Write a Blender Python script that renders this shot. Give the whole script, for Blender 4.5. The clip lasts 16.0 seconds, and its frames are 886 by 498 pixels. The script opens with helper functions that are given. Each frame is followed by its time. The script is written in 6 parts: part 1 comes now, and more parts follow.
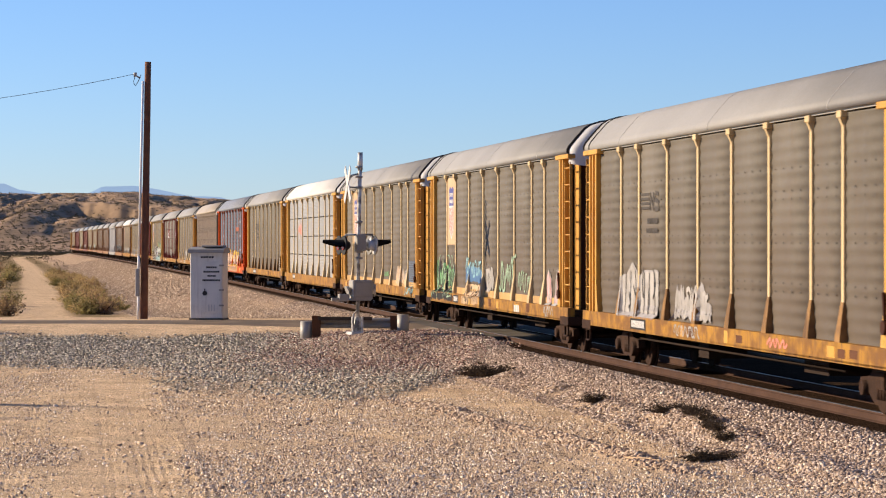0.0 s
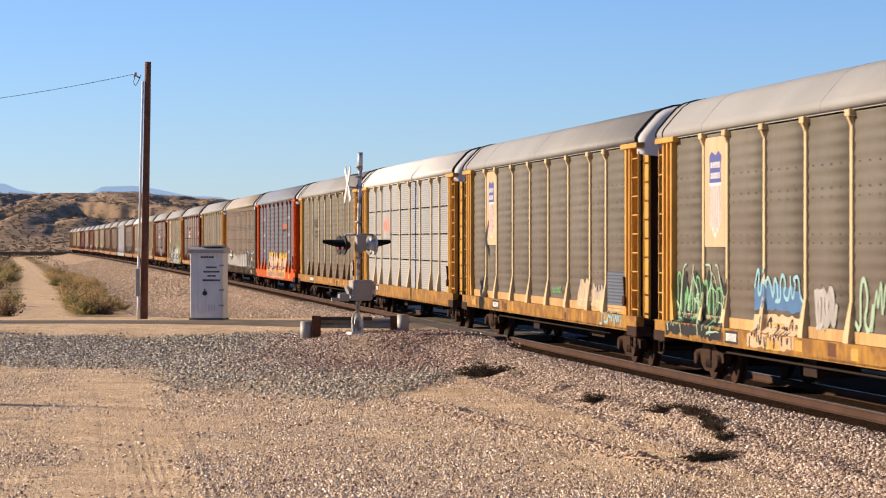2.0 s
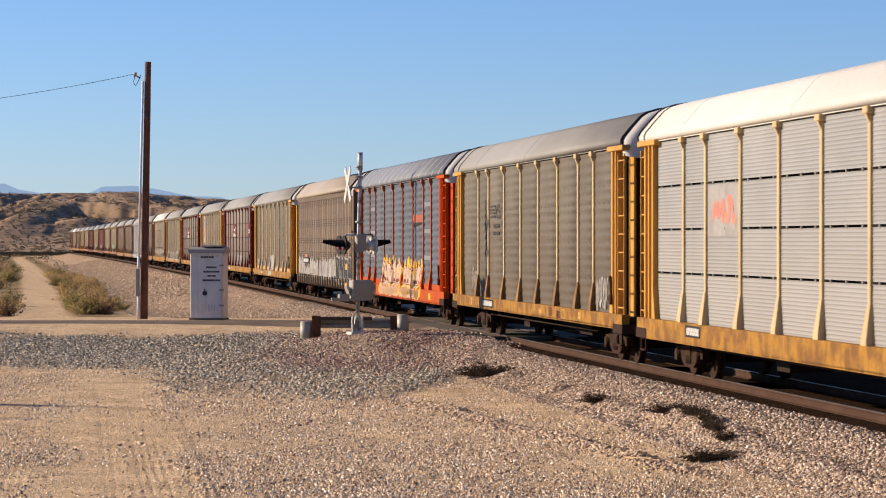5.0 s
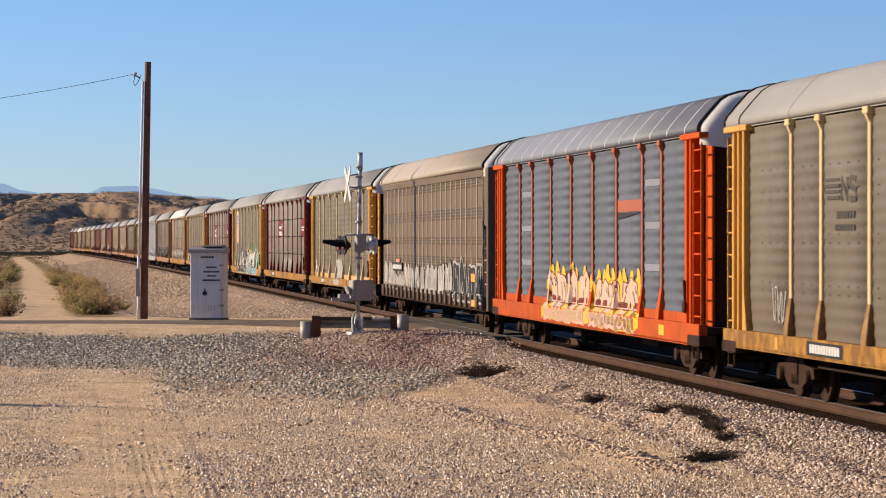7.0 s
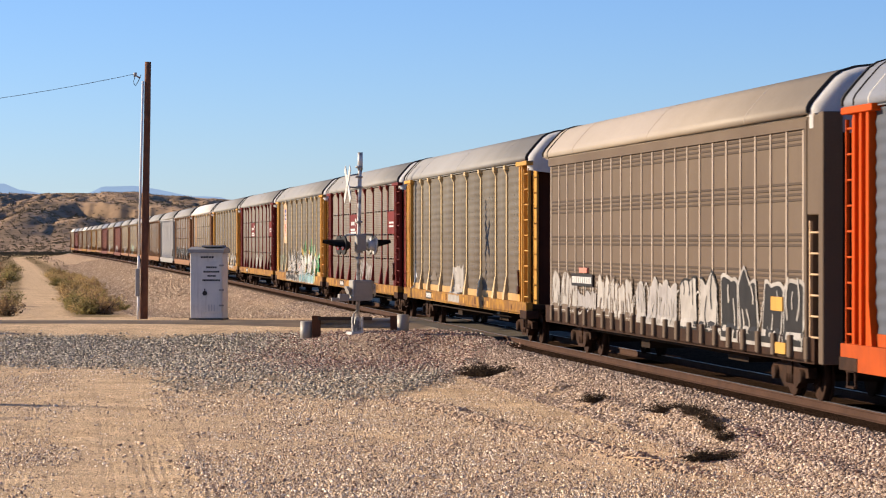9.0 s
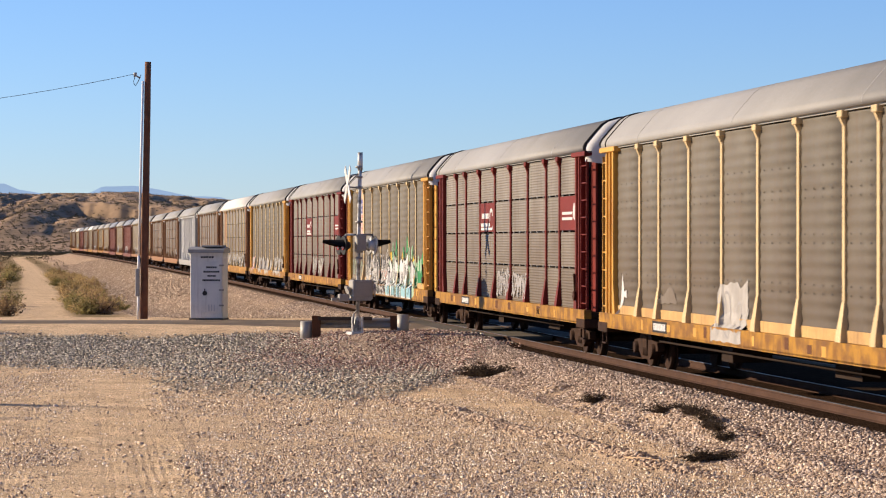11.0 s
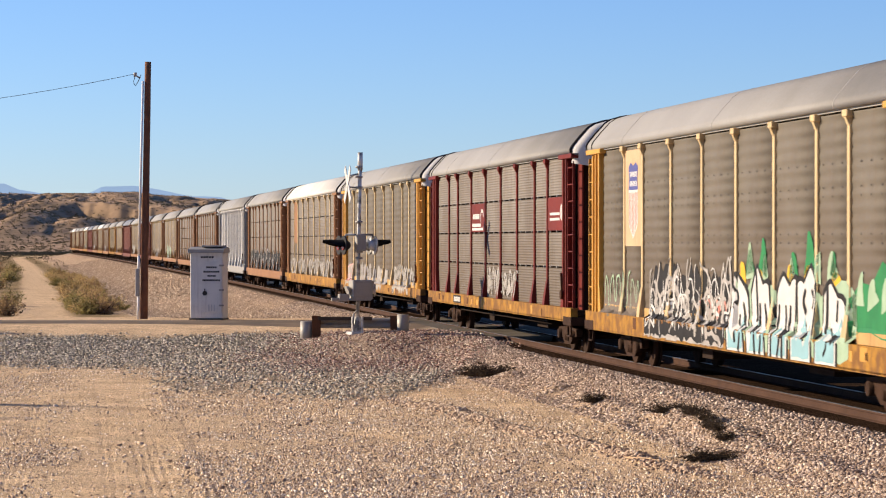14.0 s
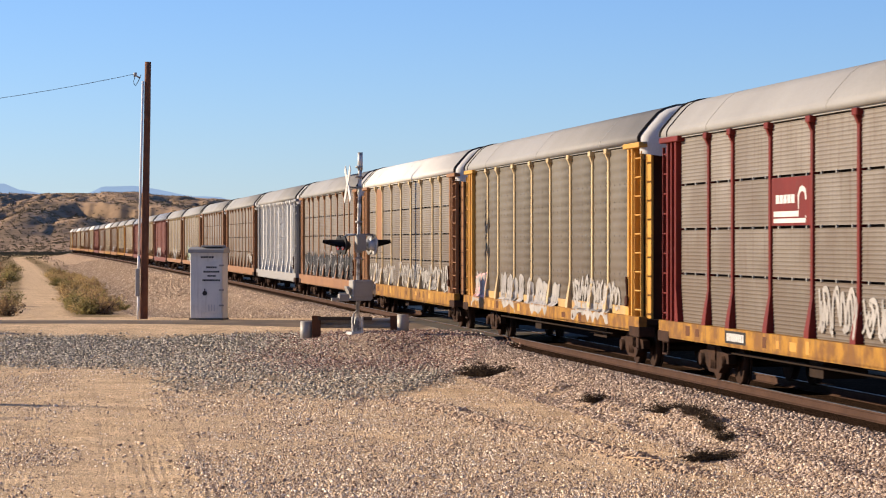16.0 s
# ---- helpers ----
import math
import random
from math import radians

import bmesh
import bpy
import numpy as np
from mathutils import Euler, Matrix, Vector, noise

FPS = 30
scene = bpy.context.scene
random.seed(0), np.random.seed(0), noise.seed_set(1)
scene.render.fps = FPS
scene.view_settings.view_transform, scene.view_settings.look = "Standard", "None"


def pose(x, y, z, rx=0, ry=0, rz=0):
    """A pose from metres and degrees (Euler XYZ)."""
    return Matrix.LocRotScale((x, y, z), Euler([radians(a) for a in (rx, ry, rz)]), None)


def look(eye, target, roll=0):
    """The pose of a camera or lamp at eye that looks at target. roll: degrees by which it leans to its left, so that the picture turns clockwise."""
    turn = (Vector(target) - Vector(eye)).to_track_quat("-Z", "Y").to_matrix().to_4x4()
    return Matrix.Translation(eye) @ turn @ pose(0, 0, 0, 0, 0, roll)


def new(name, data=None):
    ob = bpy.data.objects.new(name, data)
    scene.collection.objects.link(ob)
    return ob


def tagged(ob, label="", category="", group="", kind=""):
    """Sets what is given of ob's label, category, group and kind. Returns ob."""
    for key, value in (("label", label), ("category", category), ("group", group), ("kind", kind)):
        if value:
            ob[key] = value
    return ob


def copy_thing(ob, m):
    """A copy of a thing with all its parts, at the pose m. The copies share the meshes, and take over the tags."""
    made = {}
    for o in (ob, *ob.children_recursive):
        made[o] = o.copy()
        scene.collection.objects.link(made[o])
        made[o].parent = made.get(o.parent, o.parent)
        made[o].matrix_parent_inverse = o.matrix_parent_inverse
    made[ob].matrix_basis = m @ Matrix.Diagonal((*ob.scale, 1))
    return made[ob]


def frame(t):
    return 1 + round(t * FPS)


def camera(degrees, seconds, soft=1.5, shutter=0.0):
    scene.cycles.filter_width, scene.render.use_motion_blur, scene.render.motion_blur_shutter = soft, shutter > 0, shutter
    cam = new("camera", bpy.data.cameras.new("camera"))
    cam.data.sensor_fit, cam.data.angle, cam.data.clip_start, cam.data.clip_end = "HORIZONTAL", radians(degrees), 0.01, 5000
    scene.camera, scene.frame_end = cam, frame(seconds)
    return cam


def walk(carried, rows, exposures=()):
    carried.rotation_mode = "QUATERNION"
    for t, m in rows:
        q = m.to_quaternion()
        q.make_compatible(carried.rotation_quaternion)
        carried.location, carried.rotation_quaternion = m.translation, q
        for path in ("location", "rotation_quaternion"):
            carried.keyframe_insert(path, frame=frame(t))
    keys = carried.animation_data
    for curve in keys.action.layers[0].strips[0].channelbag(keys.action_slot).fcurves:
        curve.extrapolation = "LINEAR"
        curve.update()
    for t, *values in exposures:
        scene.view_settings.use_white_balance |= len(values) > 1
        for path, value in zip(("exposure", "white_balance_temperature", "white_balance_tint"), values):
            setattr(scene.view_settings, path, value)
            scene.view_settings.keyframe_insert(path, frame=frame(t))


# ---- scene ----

CAM_Z = 2.85
cam = camera(18.0, 16.0, soft=1.1, shutter=0.15)
CAM_POSE = pose(0, 0, CAM_Z, 89.84, 0, 0)
walk(cam, [(0.0, CAM_POSE), (16.0, CAM_POSE)], exposures=[(t, e, 6650, 10) for t, e in ((0.0, 0.99), (2.8, 0.99), (4.0, 0.9), (5.2, 0.82), (6.5, 0.78), (7.0, 0.83), (8.3, 0.99), (16.0, 0.99))])

# ---- light ----
SUN_AZ, SUN_EL = math.atan2(-1.0, 0.32), radians(20.5)
to_sun = Vector((math.sin(SUN_AZ) * math.cos(SUN_EL), math.cos(SUN_AZ) * math.cos(SUN_EL), math.sin(SUN_EL)))
world = bpy.data.worlds.new("sky")
scene.world = world
world.use_nodes = True
wn = world.node_tree
wn.nodes.clear()
sky = wn.nodes.new("ShaderNodeTexSky")
sky.sky_type, sky.sun_disc = "NISHITA", False
sky.sun_elevation, sky.sun_rotation = SUN_EL, SUN_AZ % (2 * math.pi)
sky.altitude, sky.air_density, sky.dust_density, sky.ozone_density = 1000, 1.0, 0.15, 5.0
back = wn.nodes.new("ShaderNodeBackground")
back.inputs["Strength"].default_value = 0.0735
wout = wn.nodes.new("ShaderNodeOutputWorld")
tint = wn.nodes.new("ShaderNodeMix")
tint.data_type, tint.blend_type = "RGBA", "MULTIPLY"
tint.inputs["Factor"].default_value = 1.0
tint.inputs["B"].default_value = (0.785, 0.865, 1.115, 1)
wn.links.new(sky.outputs[0], tint.inputs["A"])
wn.links.new(tint.outputs["Result"], back.inputs[0])
wn.links.new(back.outputs[0], wout.inputs[0])
sun = new("sun", bpy.data.lights.new("sun", "SUN"))
sun.data.energy, sun.data.angle, sun.data.color = 4.4, radians(0.53), (1.0, 0.84, 0.64)
sun.matrix_basis = look(to_sun * 200, (0, 0, 0))


# ---- materials ----
def mat(name, base, dark, scale=1.5, amount=0.6, rough=0.7, metal=0.0, bump=0.15, fine=40.0, streak=0.0, streak_col=(0.12, 0.07, 0.04), vary=0.0, contrast=0.15, dust=0.0, dust_col=(0.15, 0.105, 0.07)):
    """Painted or natural surface: large blotches, fine grain, vertical streaks of dirt, and fine relief."""
    m = bpy.data.materials.new(name)
    m.use_nodes = True
    nt = m.node_tree
    bs = nt.nodes["Principled BSDF"]
    N, Lk = nt.nodes.new, nt.links.new
    tc = N("ShaderNodeTexCoord")
    info = N("ShaderNodeObjectInfo")
    add = N("ShaderNodeVectorMath")
    add.operation = "MULTIPLY_ADD"
    add.inputs[1].default_value = (1, 1, 1)
    shift = N("ShaderNodeVectorMath")
    shift.operation = "SCALE"
    shift.inputs[0].default_value = (37.0, 11.0, 5.0)
    Lk(info.outputs["Random"], shift.inputs["Scale"])
    Lk(tc.outputs["Object"], add.inputs[0])
    Lk(shift.outputs[0], add.inputs[2])

    def noise_node(sc, detail, vec, rgh=0.55):
        n = N("ShaderNodeTexNoise")
        n.inputs["Scale"].default_value, n.inputs["Detail"].default_value, n.inputs["Roughness"].default_value = sc, detail, rgh
        Lk(vec, n.inputs["Vector"])
        return n.outputs["Fac"]

    def ramp(fac, lo, hi):
        r = N("ShaderNodeMapRange")
        r.inputs["From Min"].default_value, r.inputs["From Max"].default_value = lo, hi
        Lk(fac, r.inputs["Value"])
        return r.outputs["Result"]

    def mix(fac, a, b, k=1.0):
        x = N("ShaderNodeMix")
        x.data_type = "RGBA"
        if k != 1.0:
            mm = N("ShaderNodeMath")
            mm.operation = "MULTIPLY"
            mm.inputs[1].default_value = k
            Lk(fac, mm.inputs[0])
            fac = mm.outputs[0]
        Lk(fac, x.inputs["Factor"])
        for sock, v in ((x.inputs["A"], a), (x.inputs["B"], b)):
            if isinstance(v, tuple):
                sock.default_value = (*v, 1)
            else:
                Lk(v, sock)
        return x.outputs["Result"]

    big = ramp(noise_node(scale, 5, add.outputs[0]), 0.5 - contrast, 0.5 + contrast)
    col = mix(big, base, dark, amount)
    grain = noise_node(fine, 4, add.outputs[0], 0.7)
    col = mix(ramp(grain, 0.35, 0.75), col, tuple(c * 0.72 for c in dark), 0.35)
    if streak > 0:
        mp = N("ShaderNodeMapping")
        mp.inputs["Scale"].default_value = (5.0, 5.0, 0.35)
        Lk(add.outputs[0], mp.inputs["Vector"])
        st = ramp(noise_node(1.6, 6, mp.outputs[0], 0.65), 0.52, 0.72)
        col = mix(st, col, streak_col, streak)
    if dust > 0:
        sepz = N("ShaderNodeSeparateXYZ")
        Lk(tc.outputs["Object"], sepz.inputs[0])
        nn = N("ShaderNodeMath")
        nn.operation = "MULTIPLY_ADD"
        nn.inputs[1].default_value = -3.2
        Lk(noise_node(0.9, 5, add.outputs[0], 0.6), nn.inputs[0])
        Lk(sepz.outputs["Z"], nn.inputs[2])
        low = ramp(nn.outputs[0], 2.6, 0.2)
        col = mix(low, col, dust_col, dust)
    if vary > 0:
        hs = N("ShaderNodeHueSaturation")
        Lk(col, hs.inputs["Color"])
        vv = N("ShaderNodeMapRange")
        vv.inputs["To Min"].default_value, vv.inputs["To Max"].default_value = 1 - vary, 1 + vary
        Lk(info.outputs["Random"], vv.inputs["Value"])
        Lk(vv.outputs[0], hs.inputs["Value"])
        col = hs.outputs["Color"]
    Lk(col, bs.inputs["Base Color"])
    bs.inputs["Roughness"].default_value, bs.inputs["Metallic"].default_value = rough, metal
    bs.inputs["Specular IOR Level"].default_value = 0.5 if metal > 0.3 or rough < 0.45 else 0.1
    if bump > 0:
        bp = N("ShaderNodeBump")
        bp.inputs["Strength"].default_value, bp.inputs["Distance"].default_value = bump, 0.02
        Lk(grain, bp.inputs["Height"])
        Lk(bp.outputs[0], bs.inputs["Normal"])
    return m


RUST = (0.13, 0.055, 0.028)
M = {
    "yellow": mat("weathered_yellow_paint", (0.55, 0.305, 0.068), (0.4, 0.19, 0.045), 0.8, 0.6, 0.55, 0, 0.08, 25, 0.55, (0.18, 0.09, 0.04)),
    "sill_yellow": mat("stained_yellow_sill_paint", (0.36, 0.18, 0.026), (0.15, 0.066, 0.02), 2.6, 0.85, 0.55, 0, 0.1, 20, 0.9, (0.14, 0.07, 0.035), 0, 0.09),
    "pale_yellow": mat("faded_yellow_paint", (0.56, 0.43, 0.24), (0.4, 0.285, 0.155), 0.9, 0.6, 0.6, 0, 0.08, 25, 0.4, (0.2, 0.12, 0.06)),
    "orange": mat("bright_orange_paint", (0.53, 0.07, 0.003), (0.37, 0.05, 0.004), 0.8, 0.5, 0.7, 0, 0.06, 25, 0.3, (0.22, 0.06, 0.02)),
    "maroon": mat("maroon_paint", (0.165, 0.022, 0.016), (0.095, 0.015, 0.012), 0.8, 0.6, 0.6, 0, 0.08, 25, 0.35, (0.1, 0.05, 0.035)),
    "red": mat("faded_red_paint", (0.166, 0.0595, 0.0427), (0.115, 0.0467, 0.038), 0.8, 0.6, 0.6, 0, 0.08, 25, 0.35, (0.12, 0.06, 0.04)),
    "tan_red": mat("faded_rust_orange_paint", (0.282, 0.146, 0.0701), (0.199, 0.101, 0.0561), 0.8, 0.6, 0.6, 0, 0.08, 25, 0.35, (0.14, 0.07, 0.04)),
    "grey_panel": mat("weathered_galvanised_steel", (0.148, 0.131, 0.106), (0.1, 0.084, 0.065), 0.5, 0.7, 0.65, 0.05, 0.08, 30, 0.5, (0.13, 0.09, 0.06), 0.07, dust=0.65, dust_col=(0.095, 0.07, 0.05)),
    "rusty_panel": mat("brown_stained_galvanised_steel", (0.232, 0.21, 0.182), (0.145, 0.118, 0.096), 0.5, 0.75, 0.65, 0.05, 0.08, 30, 0.6, (0.1, 0.06, 0.04), 0.07, dust=0.65, dust_col=(0.105, 0.078, 0.056)),
    "blue_panel": mat("blue_grey_galvanised_steel", (0.1, 0.112, 0.138), (0.072, 0.082, 0.1), 0.5, 0.7, 0.62, 0.08, 0.06, 30, 0.25, (0.16, 0.13, 0.12), 0.04),
    "white_panel": mat("pale_galvanised_steel", (0.28, 0.282, 0.284), (0.21, 0.21, 0.211), 0.5, 0.6, 0.65, 0.05, 0.08, 30, 0.35, (0.3, 0.24, 0.2), 0.05, dust=0.65, dust_col=(0.28, 0.262, 0.243)),
    "brown_panel": mat("brown_steel", (0.142, 0.105, 0.073), (0.092, 0.065, 0.044), 0.4, 0.6, 0.65, 0.05, 0.06, 30, 0.35, (0.1, 0.065, 0.05), dust=0.65, dust_col=(0.12, 0.085, 0.06)),
    "louvre": mat("dark_brown_louvre_steel", (0.075, 0.053, 0.036), (0.05, 0.035, 0.025), 0.5, 0.6, 0.75, 0, 0.05, 30),
    "pvc": mat("white_plastic_conduit", (0.8, 0.78, 0.74), (0.7, 0.68, 0.64), 3, 0.4, 0.5, 0, 0.03, 40),
    "brown_rib": mat("pale_brown_steel_rib", (0.42, 0.345, 0.275), (0.31, 0.25, 0.195), 0.6, 0.6, 0.65, 0.05, 0.05, 30, 0.3),
    "roof_grey": mat("dull_grey_roof_steel", (0.29, 0.278, 0.26), (0.218, 0.207, 0.19), 0.35, 0.6, 0.6, 0.05, 0.05, 20, 0.2, (0.25, 0.22, 0.19)),
    "roof_white": mat("white_roof_paint", (0.6, 0.572, 0.525), (0.49, 0.46, 0.415), 0.35, 0.5, 0.5, 0, 0.04, 20, 0.15, (0.4, 0.34, 0.28)),
    "roof_blue": mat("bare_bluish_roof_steel", (0.198, 0.21, 0.237), (0.149, 0.156, 0.182), 0.35, 0.6, 0.6, 0.05, 0.05, 20, 0.2, (0.3, 0.28, 0.26)),
    "roof_tan": mat("tan_roof_paint", (0.368, 0.309, 0.243), (0.294, 0.243, 0.184), 0.35, 0.6, 0.5, 0, 0.05, 20, 0.2, (0.3, 0.24, 0.18)),
    "white": mat("worn_white_paint", (0.573, 0.558, 0.535), (0.459, 0.436, 0.406), 2, 0.5, 0.5, 0, 0.05, 30, 0.25, (0.35, 0.3, 0.26)),
    "spray_white": mat("white_spray_paint", (0.38, 0.355, 0.325), (0.25, 0.23, 0.21), 2.5, 0.8, 0.7, 0, 0.05, 60, 0.2, (0.35, 0.3, 0.27), 0, 0.12),
    "spray_grey": mat("grey_spray_paint", (0.33, 0.31, 0.3), (0.22, 0.2, 0.19), 3, 0.7, 0.7, 0, 0.05, 60),
    "spray_black": mat("black_spray_paint", (0.014, 0.013, 0.012), (0.03, 0.027, 0.025), 3, 0.6, 0.6, 0, 0.05, 60),
    "spray_green": mat("green_spray_paint", (0.154, 0.35, 0.14), (0.098, 0.238, 0.112), 3, 0.6, 0.6, 0, 0.05, 60),
    "spray_mint": mat("pale_green_spray_paint", (0.315, 0.42, 0.294), (0.231, 0.315, 0.21), 3, 0.6, 0.6, 0, 0.05, 60),
    "spray_blue": mat("blue_spray_paint", (0.07, 0.15, 0.28), (0.06, 0.11, 0.2), 3, 0.6, 0.6, 0, 0.05, 60),
    "spray_cyan": mat("pale_blue_spray_paint", (0.24, 0.42, 0.46), (0.2, 0.33, 0.36), 3, 0.6, 0.6, 0, 0.05, 60),
    "spray_yellow": mat("yellow_spray_paint", (0.595, 0.385, 0.035), (0.525, 0.28, 0.035), 3, 0.6, 0.6, 0, 0.05, 60),
    "spray_pink": mat("pink_spray_paint", (0.65, 0.35, 0.33), (0.5, 0.26, 0.25), 3, 0.6, 0.6, 0, 0.05, 60),
    "spray_cream": mat("cream_spray_paint", (0.5, 0.37, 0.275), (0.4, 0.28, 0.2), 3, 0.6, 0.6, 0, 0.05, 60),
    "shield_blue": mat("faded_navy_decal", (0.07, 0.08, 0.24), (0.11, 0.11, 0.25), 4, 0.5, 0.6),
    "shield_red": mat("faded_red_decal", (0.55, 0.17, 0.13), (0.5, 0.25, 0.18), 4, 0.5, 0.6),
    "decal_cream": mat("faded_cream_decal", (0.528, 0.368, 0.224), (0.416, 0.272, 0.16), 1.5, 0.6, 0.6, 0, 0.05, 40, 0.3),
    "foot": mat("dirty_yellow_post_foot", (0.3, 0.165, 0.06), (0.15, 0.08, 0.035), 2.2, 0.8, 0.7, 0, 0.1, 20, 0.8, (0.07, 0.04, 0.025), 0.15, 0.1),
    "kick_yellow": mat("faded_yellow_kick_plate", (0.5, 0.32, 0.13), (0.33, 0.19, 0.08), 1.2, 0.7, 0.65, 0, 0.08, 25, 0.6, (0.14, 0.08, 0.04)),
    "faded_orange": mat("faded_orange_post_paint", (0.34, 0.1, 0.055), (0.25, 0.08, 0.05), 0.9, 0.6, 0.65, 0, 0.06, 25, 0.35, (0.2, 0.08, 0.05)),
    "dark_orange": mat("stained_orange_sill_paint", (0.44, 0.07, 0.006), (0.26, 0.045, 0.008), 1.6, 0.7, 0.65, 0, 0.06, 25, 0.5, (0.14, 0.04, 0.015)),
    "end_brown": mat("rust_brown_end_steel", (0.06, 0.02, 0.011), (0.03, 0.012, 0.008), 1.2, 0.7, 0.8, 0, 0.15, 20, 0.5, (0.02, 0.01, 0.008)),
    "spray_deep_green": mat("deep_green_spray_paint", (0.03, 0.2, 0.07), (0.02, 0.13, 0.05), 3, 0.6, 0.6, 0, 0.05, 60),
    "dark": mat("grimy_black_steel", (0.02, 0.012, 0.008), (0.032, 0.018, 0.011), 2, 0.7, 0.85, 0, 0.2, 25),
    "grime": mat("brown_grimy_cast_steel", (0.05, 0.024, 0.014), (0.022, 0.012, 0.008), 3, 0.8, 0.85, 0, 0.3, 14),
    "rail": mat("rusty_rail_steel", (0.08, 0.042, 0.028), (0.046, 0.025, 0.017), 2, 0.6, 0.9, 0, 0.2, 30),
    "bright_rail": mat("polished_rail_head_steel", (0.3, 0.28, 0.27), (0.2, 0.18, 0.17), 2, 0.5, 0.38, 0.9, 0.02, 60),
    "tie": mat("creosoted_timber", (0.085, 0.062, 0.048), (0.05, 0.038, 0.03), 4, 0.7, 0.85, 0, 0.4, 30),
    "concrete": mat("weathered_concrete", (0.135, 0.113, 0.0893), (0.099, 0.0819, 0.0646), 1.5, 0.6, 0.85, 0, 0.25, 40),
    "asphalt": mat("sandy_asphalt", (0.115, 0.088, 0.066), (0.24, 0.172, 0.112), 0.7, 0.75, 0.9, 0, 0.3, 30),
    "galv": mat("galvanised_steel", (0.37, 0.345, 0.31), (0.285, 0.266, 0.24), 3, 0.6, 0.55, 0.2, 0.05, 40, 0.25, (0.25, 0.2, 0.17)),
    "silver": mat("aluminium_paint", (0.66, 0.64, 0.6), (0.13, 0.12, 0.108), 2.6, 0.85, 0.5, 0.1, 0.05, 40, 0.3, (0.16, 0.14, 0.12), 0, 0.05),
    "black": mat("matt_black_paint", (0.022, 0.02, 0.02), (0.04, 0.035, 0.03), 5, 0.5, 0.55, 0, 0.05, 40),
    "pole": mat("creosoted_pole_wood", (0.196, 0.0816, 0.0459), (0.0978, 0.0442, 0.0275), 3, 0.7, 0.8, 0, 0.5, 22, 0.5, (0.035, 0.02, 0.015)),
    "rusty": mat("rusted_steel", RUST, (0.08, 0.04, 0.025), 4, 0.6, 0.85, 0.1, 0.3, 30),
    "grey_paint": mat("pale_grey_enamel", (0.78, 0.735, 0.65), (0.63, 0.59, 0.52), 2.5, 0.6, 0.6, 0, 0.05, 40, 0.3, (0.3, 0.25, 0.2)),
    "faded_black": mat("faded_black_paint", (0.055, 0.048, 0.042), (0.085, 0.072, 0.06), 3, 0.6, 0.7),
    "seal": mat("black_rubber", (0.03, 0.028, 0.027), (0.05, 0.045, 0.04), 4, 0.5, 0.7),
    "signal_red": mat("red_signal_glass", (0.3, 0.02, 0.015), (0.2, 0.015, 0.01), 4, 0.5, 0.15),
}


# ---- mesh helpers ----
def part(name, bm, material, parent=None, label="", smooth=False):
    """Link a bmesh as one mesh object under a thing or a part."""
    me = bpy.data.meshes.new(name)
    if smooth:
        for fc in bm.faces:
            fc.smooth = True
    bm.to_mesh(me)
    bm.free()
    me.materials.append(material)
    return place(name, me, parent, label)


def place(name, me, parent=None, label="", m=None):
    ob = new(name, me)
    if parent is not None:
        ob.parent = parent
    if m is not None:
        ob.matrix_basis = m
    if label:
        tagged(ob, label)
    return ob


def mesh_of(name, verts, faces, material, smooth=False):
    me = bpy.data.meshes.new(name)
    me.from_pydata([tuple(v) for v in verts], [], faces)
    if smooth:
        me.polygons.foreach_set("use_smooth", [True] * len(me.polygons))
    me.materials.append(material)
    me.update()
    return me


def add_box(bm, x0, x1, y0, y1, z0, z1, bevel=0.0):
    vs = [bm.verts.new(c) for c in ((x0, y0, z0), (x1, y0, z0), (x1, y1, z0), (x0, y1, z0), (x0, y0, z1), (x1, y0, z1), (x1, y1, z1), (x0, y1, z1))]
    fs = [bm.faces.new([vs[i] for i in q]) for q in ((3, 2, 1, 0), (4, 5, 6, 7), (0, 1, 5, 4), (1, 2, 6, 5), (2, 3, 7, 6), (3, 0, 4, 7))]
    if bevel:
        es = list({e for fc in fs for e in fc.edges})
        bmesh.ops.bevel(bm, geom=es, offset=bevel, segments=1, affect="EDGES")


def boxes(*specs, bevel=0.0):
    bm = bmesh.new()
    for sp in specs:
        add_box(bm, *sp, bevel=bevel)
    return bm


def add_tube(bm, a, b, r0, r1=None, n=10, caps=True):
    a, b = Vector(a), Vector(b)
    r1 = r0 if r1 is None else r1
    q = (b - a).to_track_quat("Z", "Y")
    rings = []
    for c, r in ((a, r0), (b, r1)):
        rings.append([bm.verts.new(c + q @ Vector((r * math.cos(k * math.tau / n), r * math.sin(k * math.tau / n), 0))) for k in range(n)])
    for k in range(n):
        fc = bm.faces.new((rings[0][k], rings[0][(k + 1) % n], rings[1][(k + 1) % n], rings[1][k]))
        fc.smooth = True
    if caps:
        bm.faces.new(rings[0][::-1])
        bm.faces.new(rings[1])


def tubes(*specs, n=10):
    bm = bmesh.new()
    for sp in specs:
        add_tube(bm, *sp, n=n)
    return bm


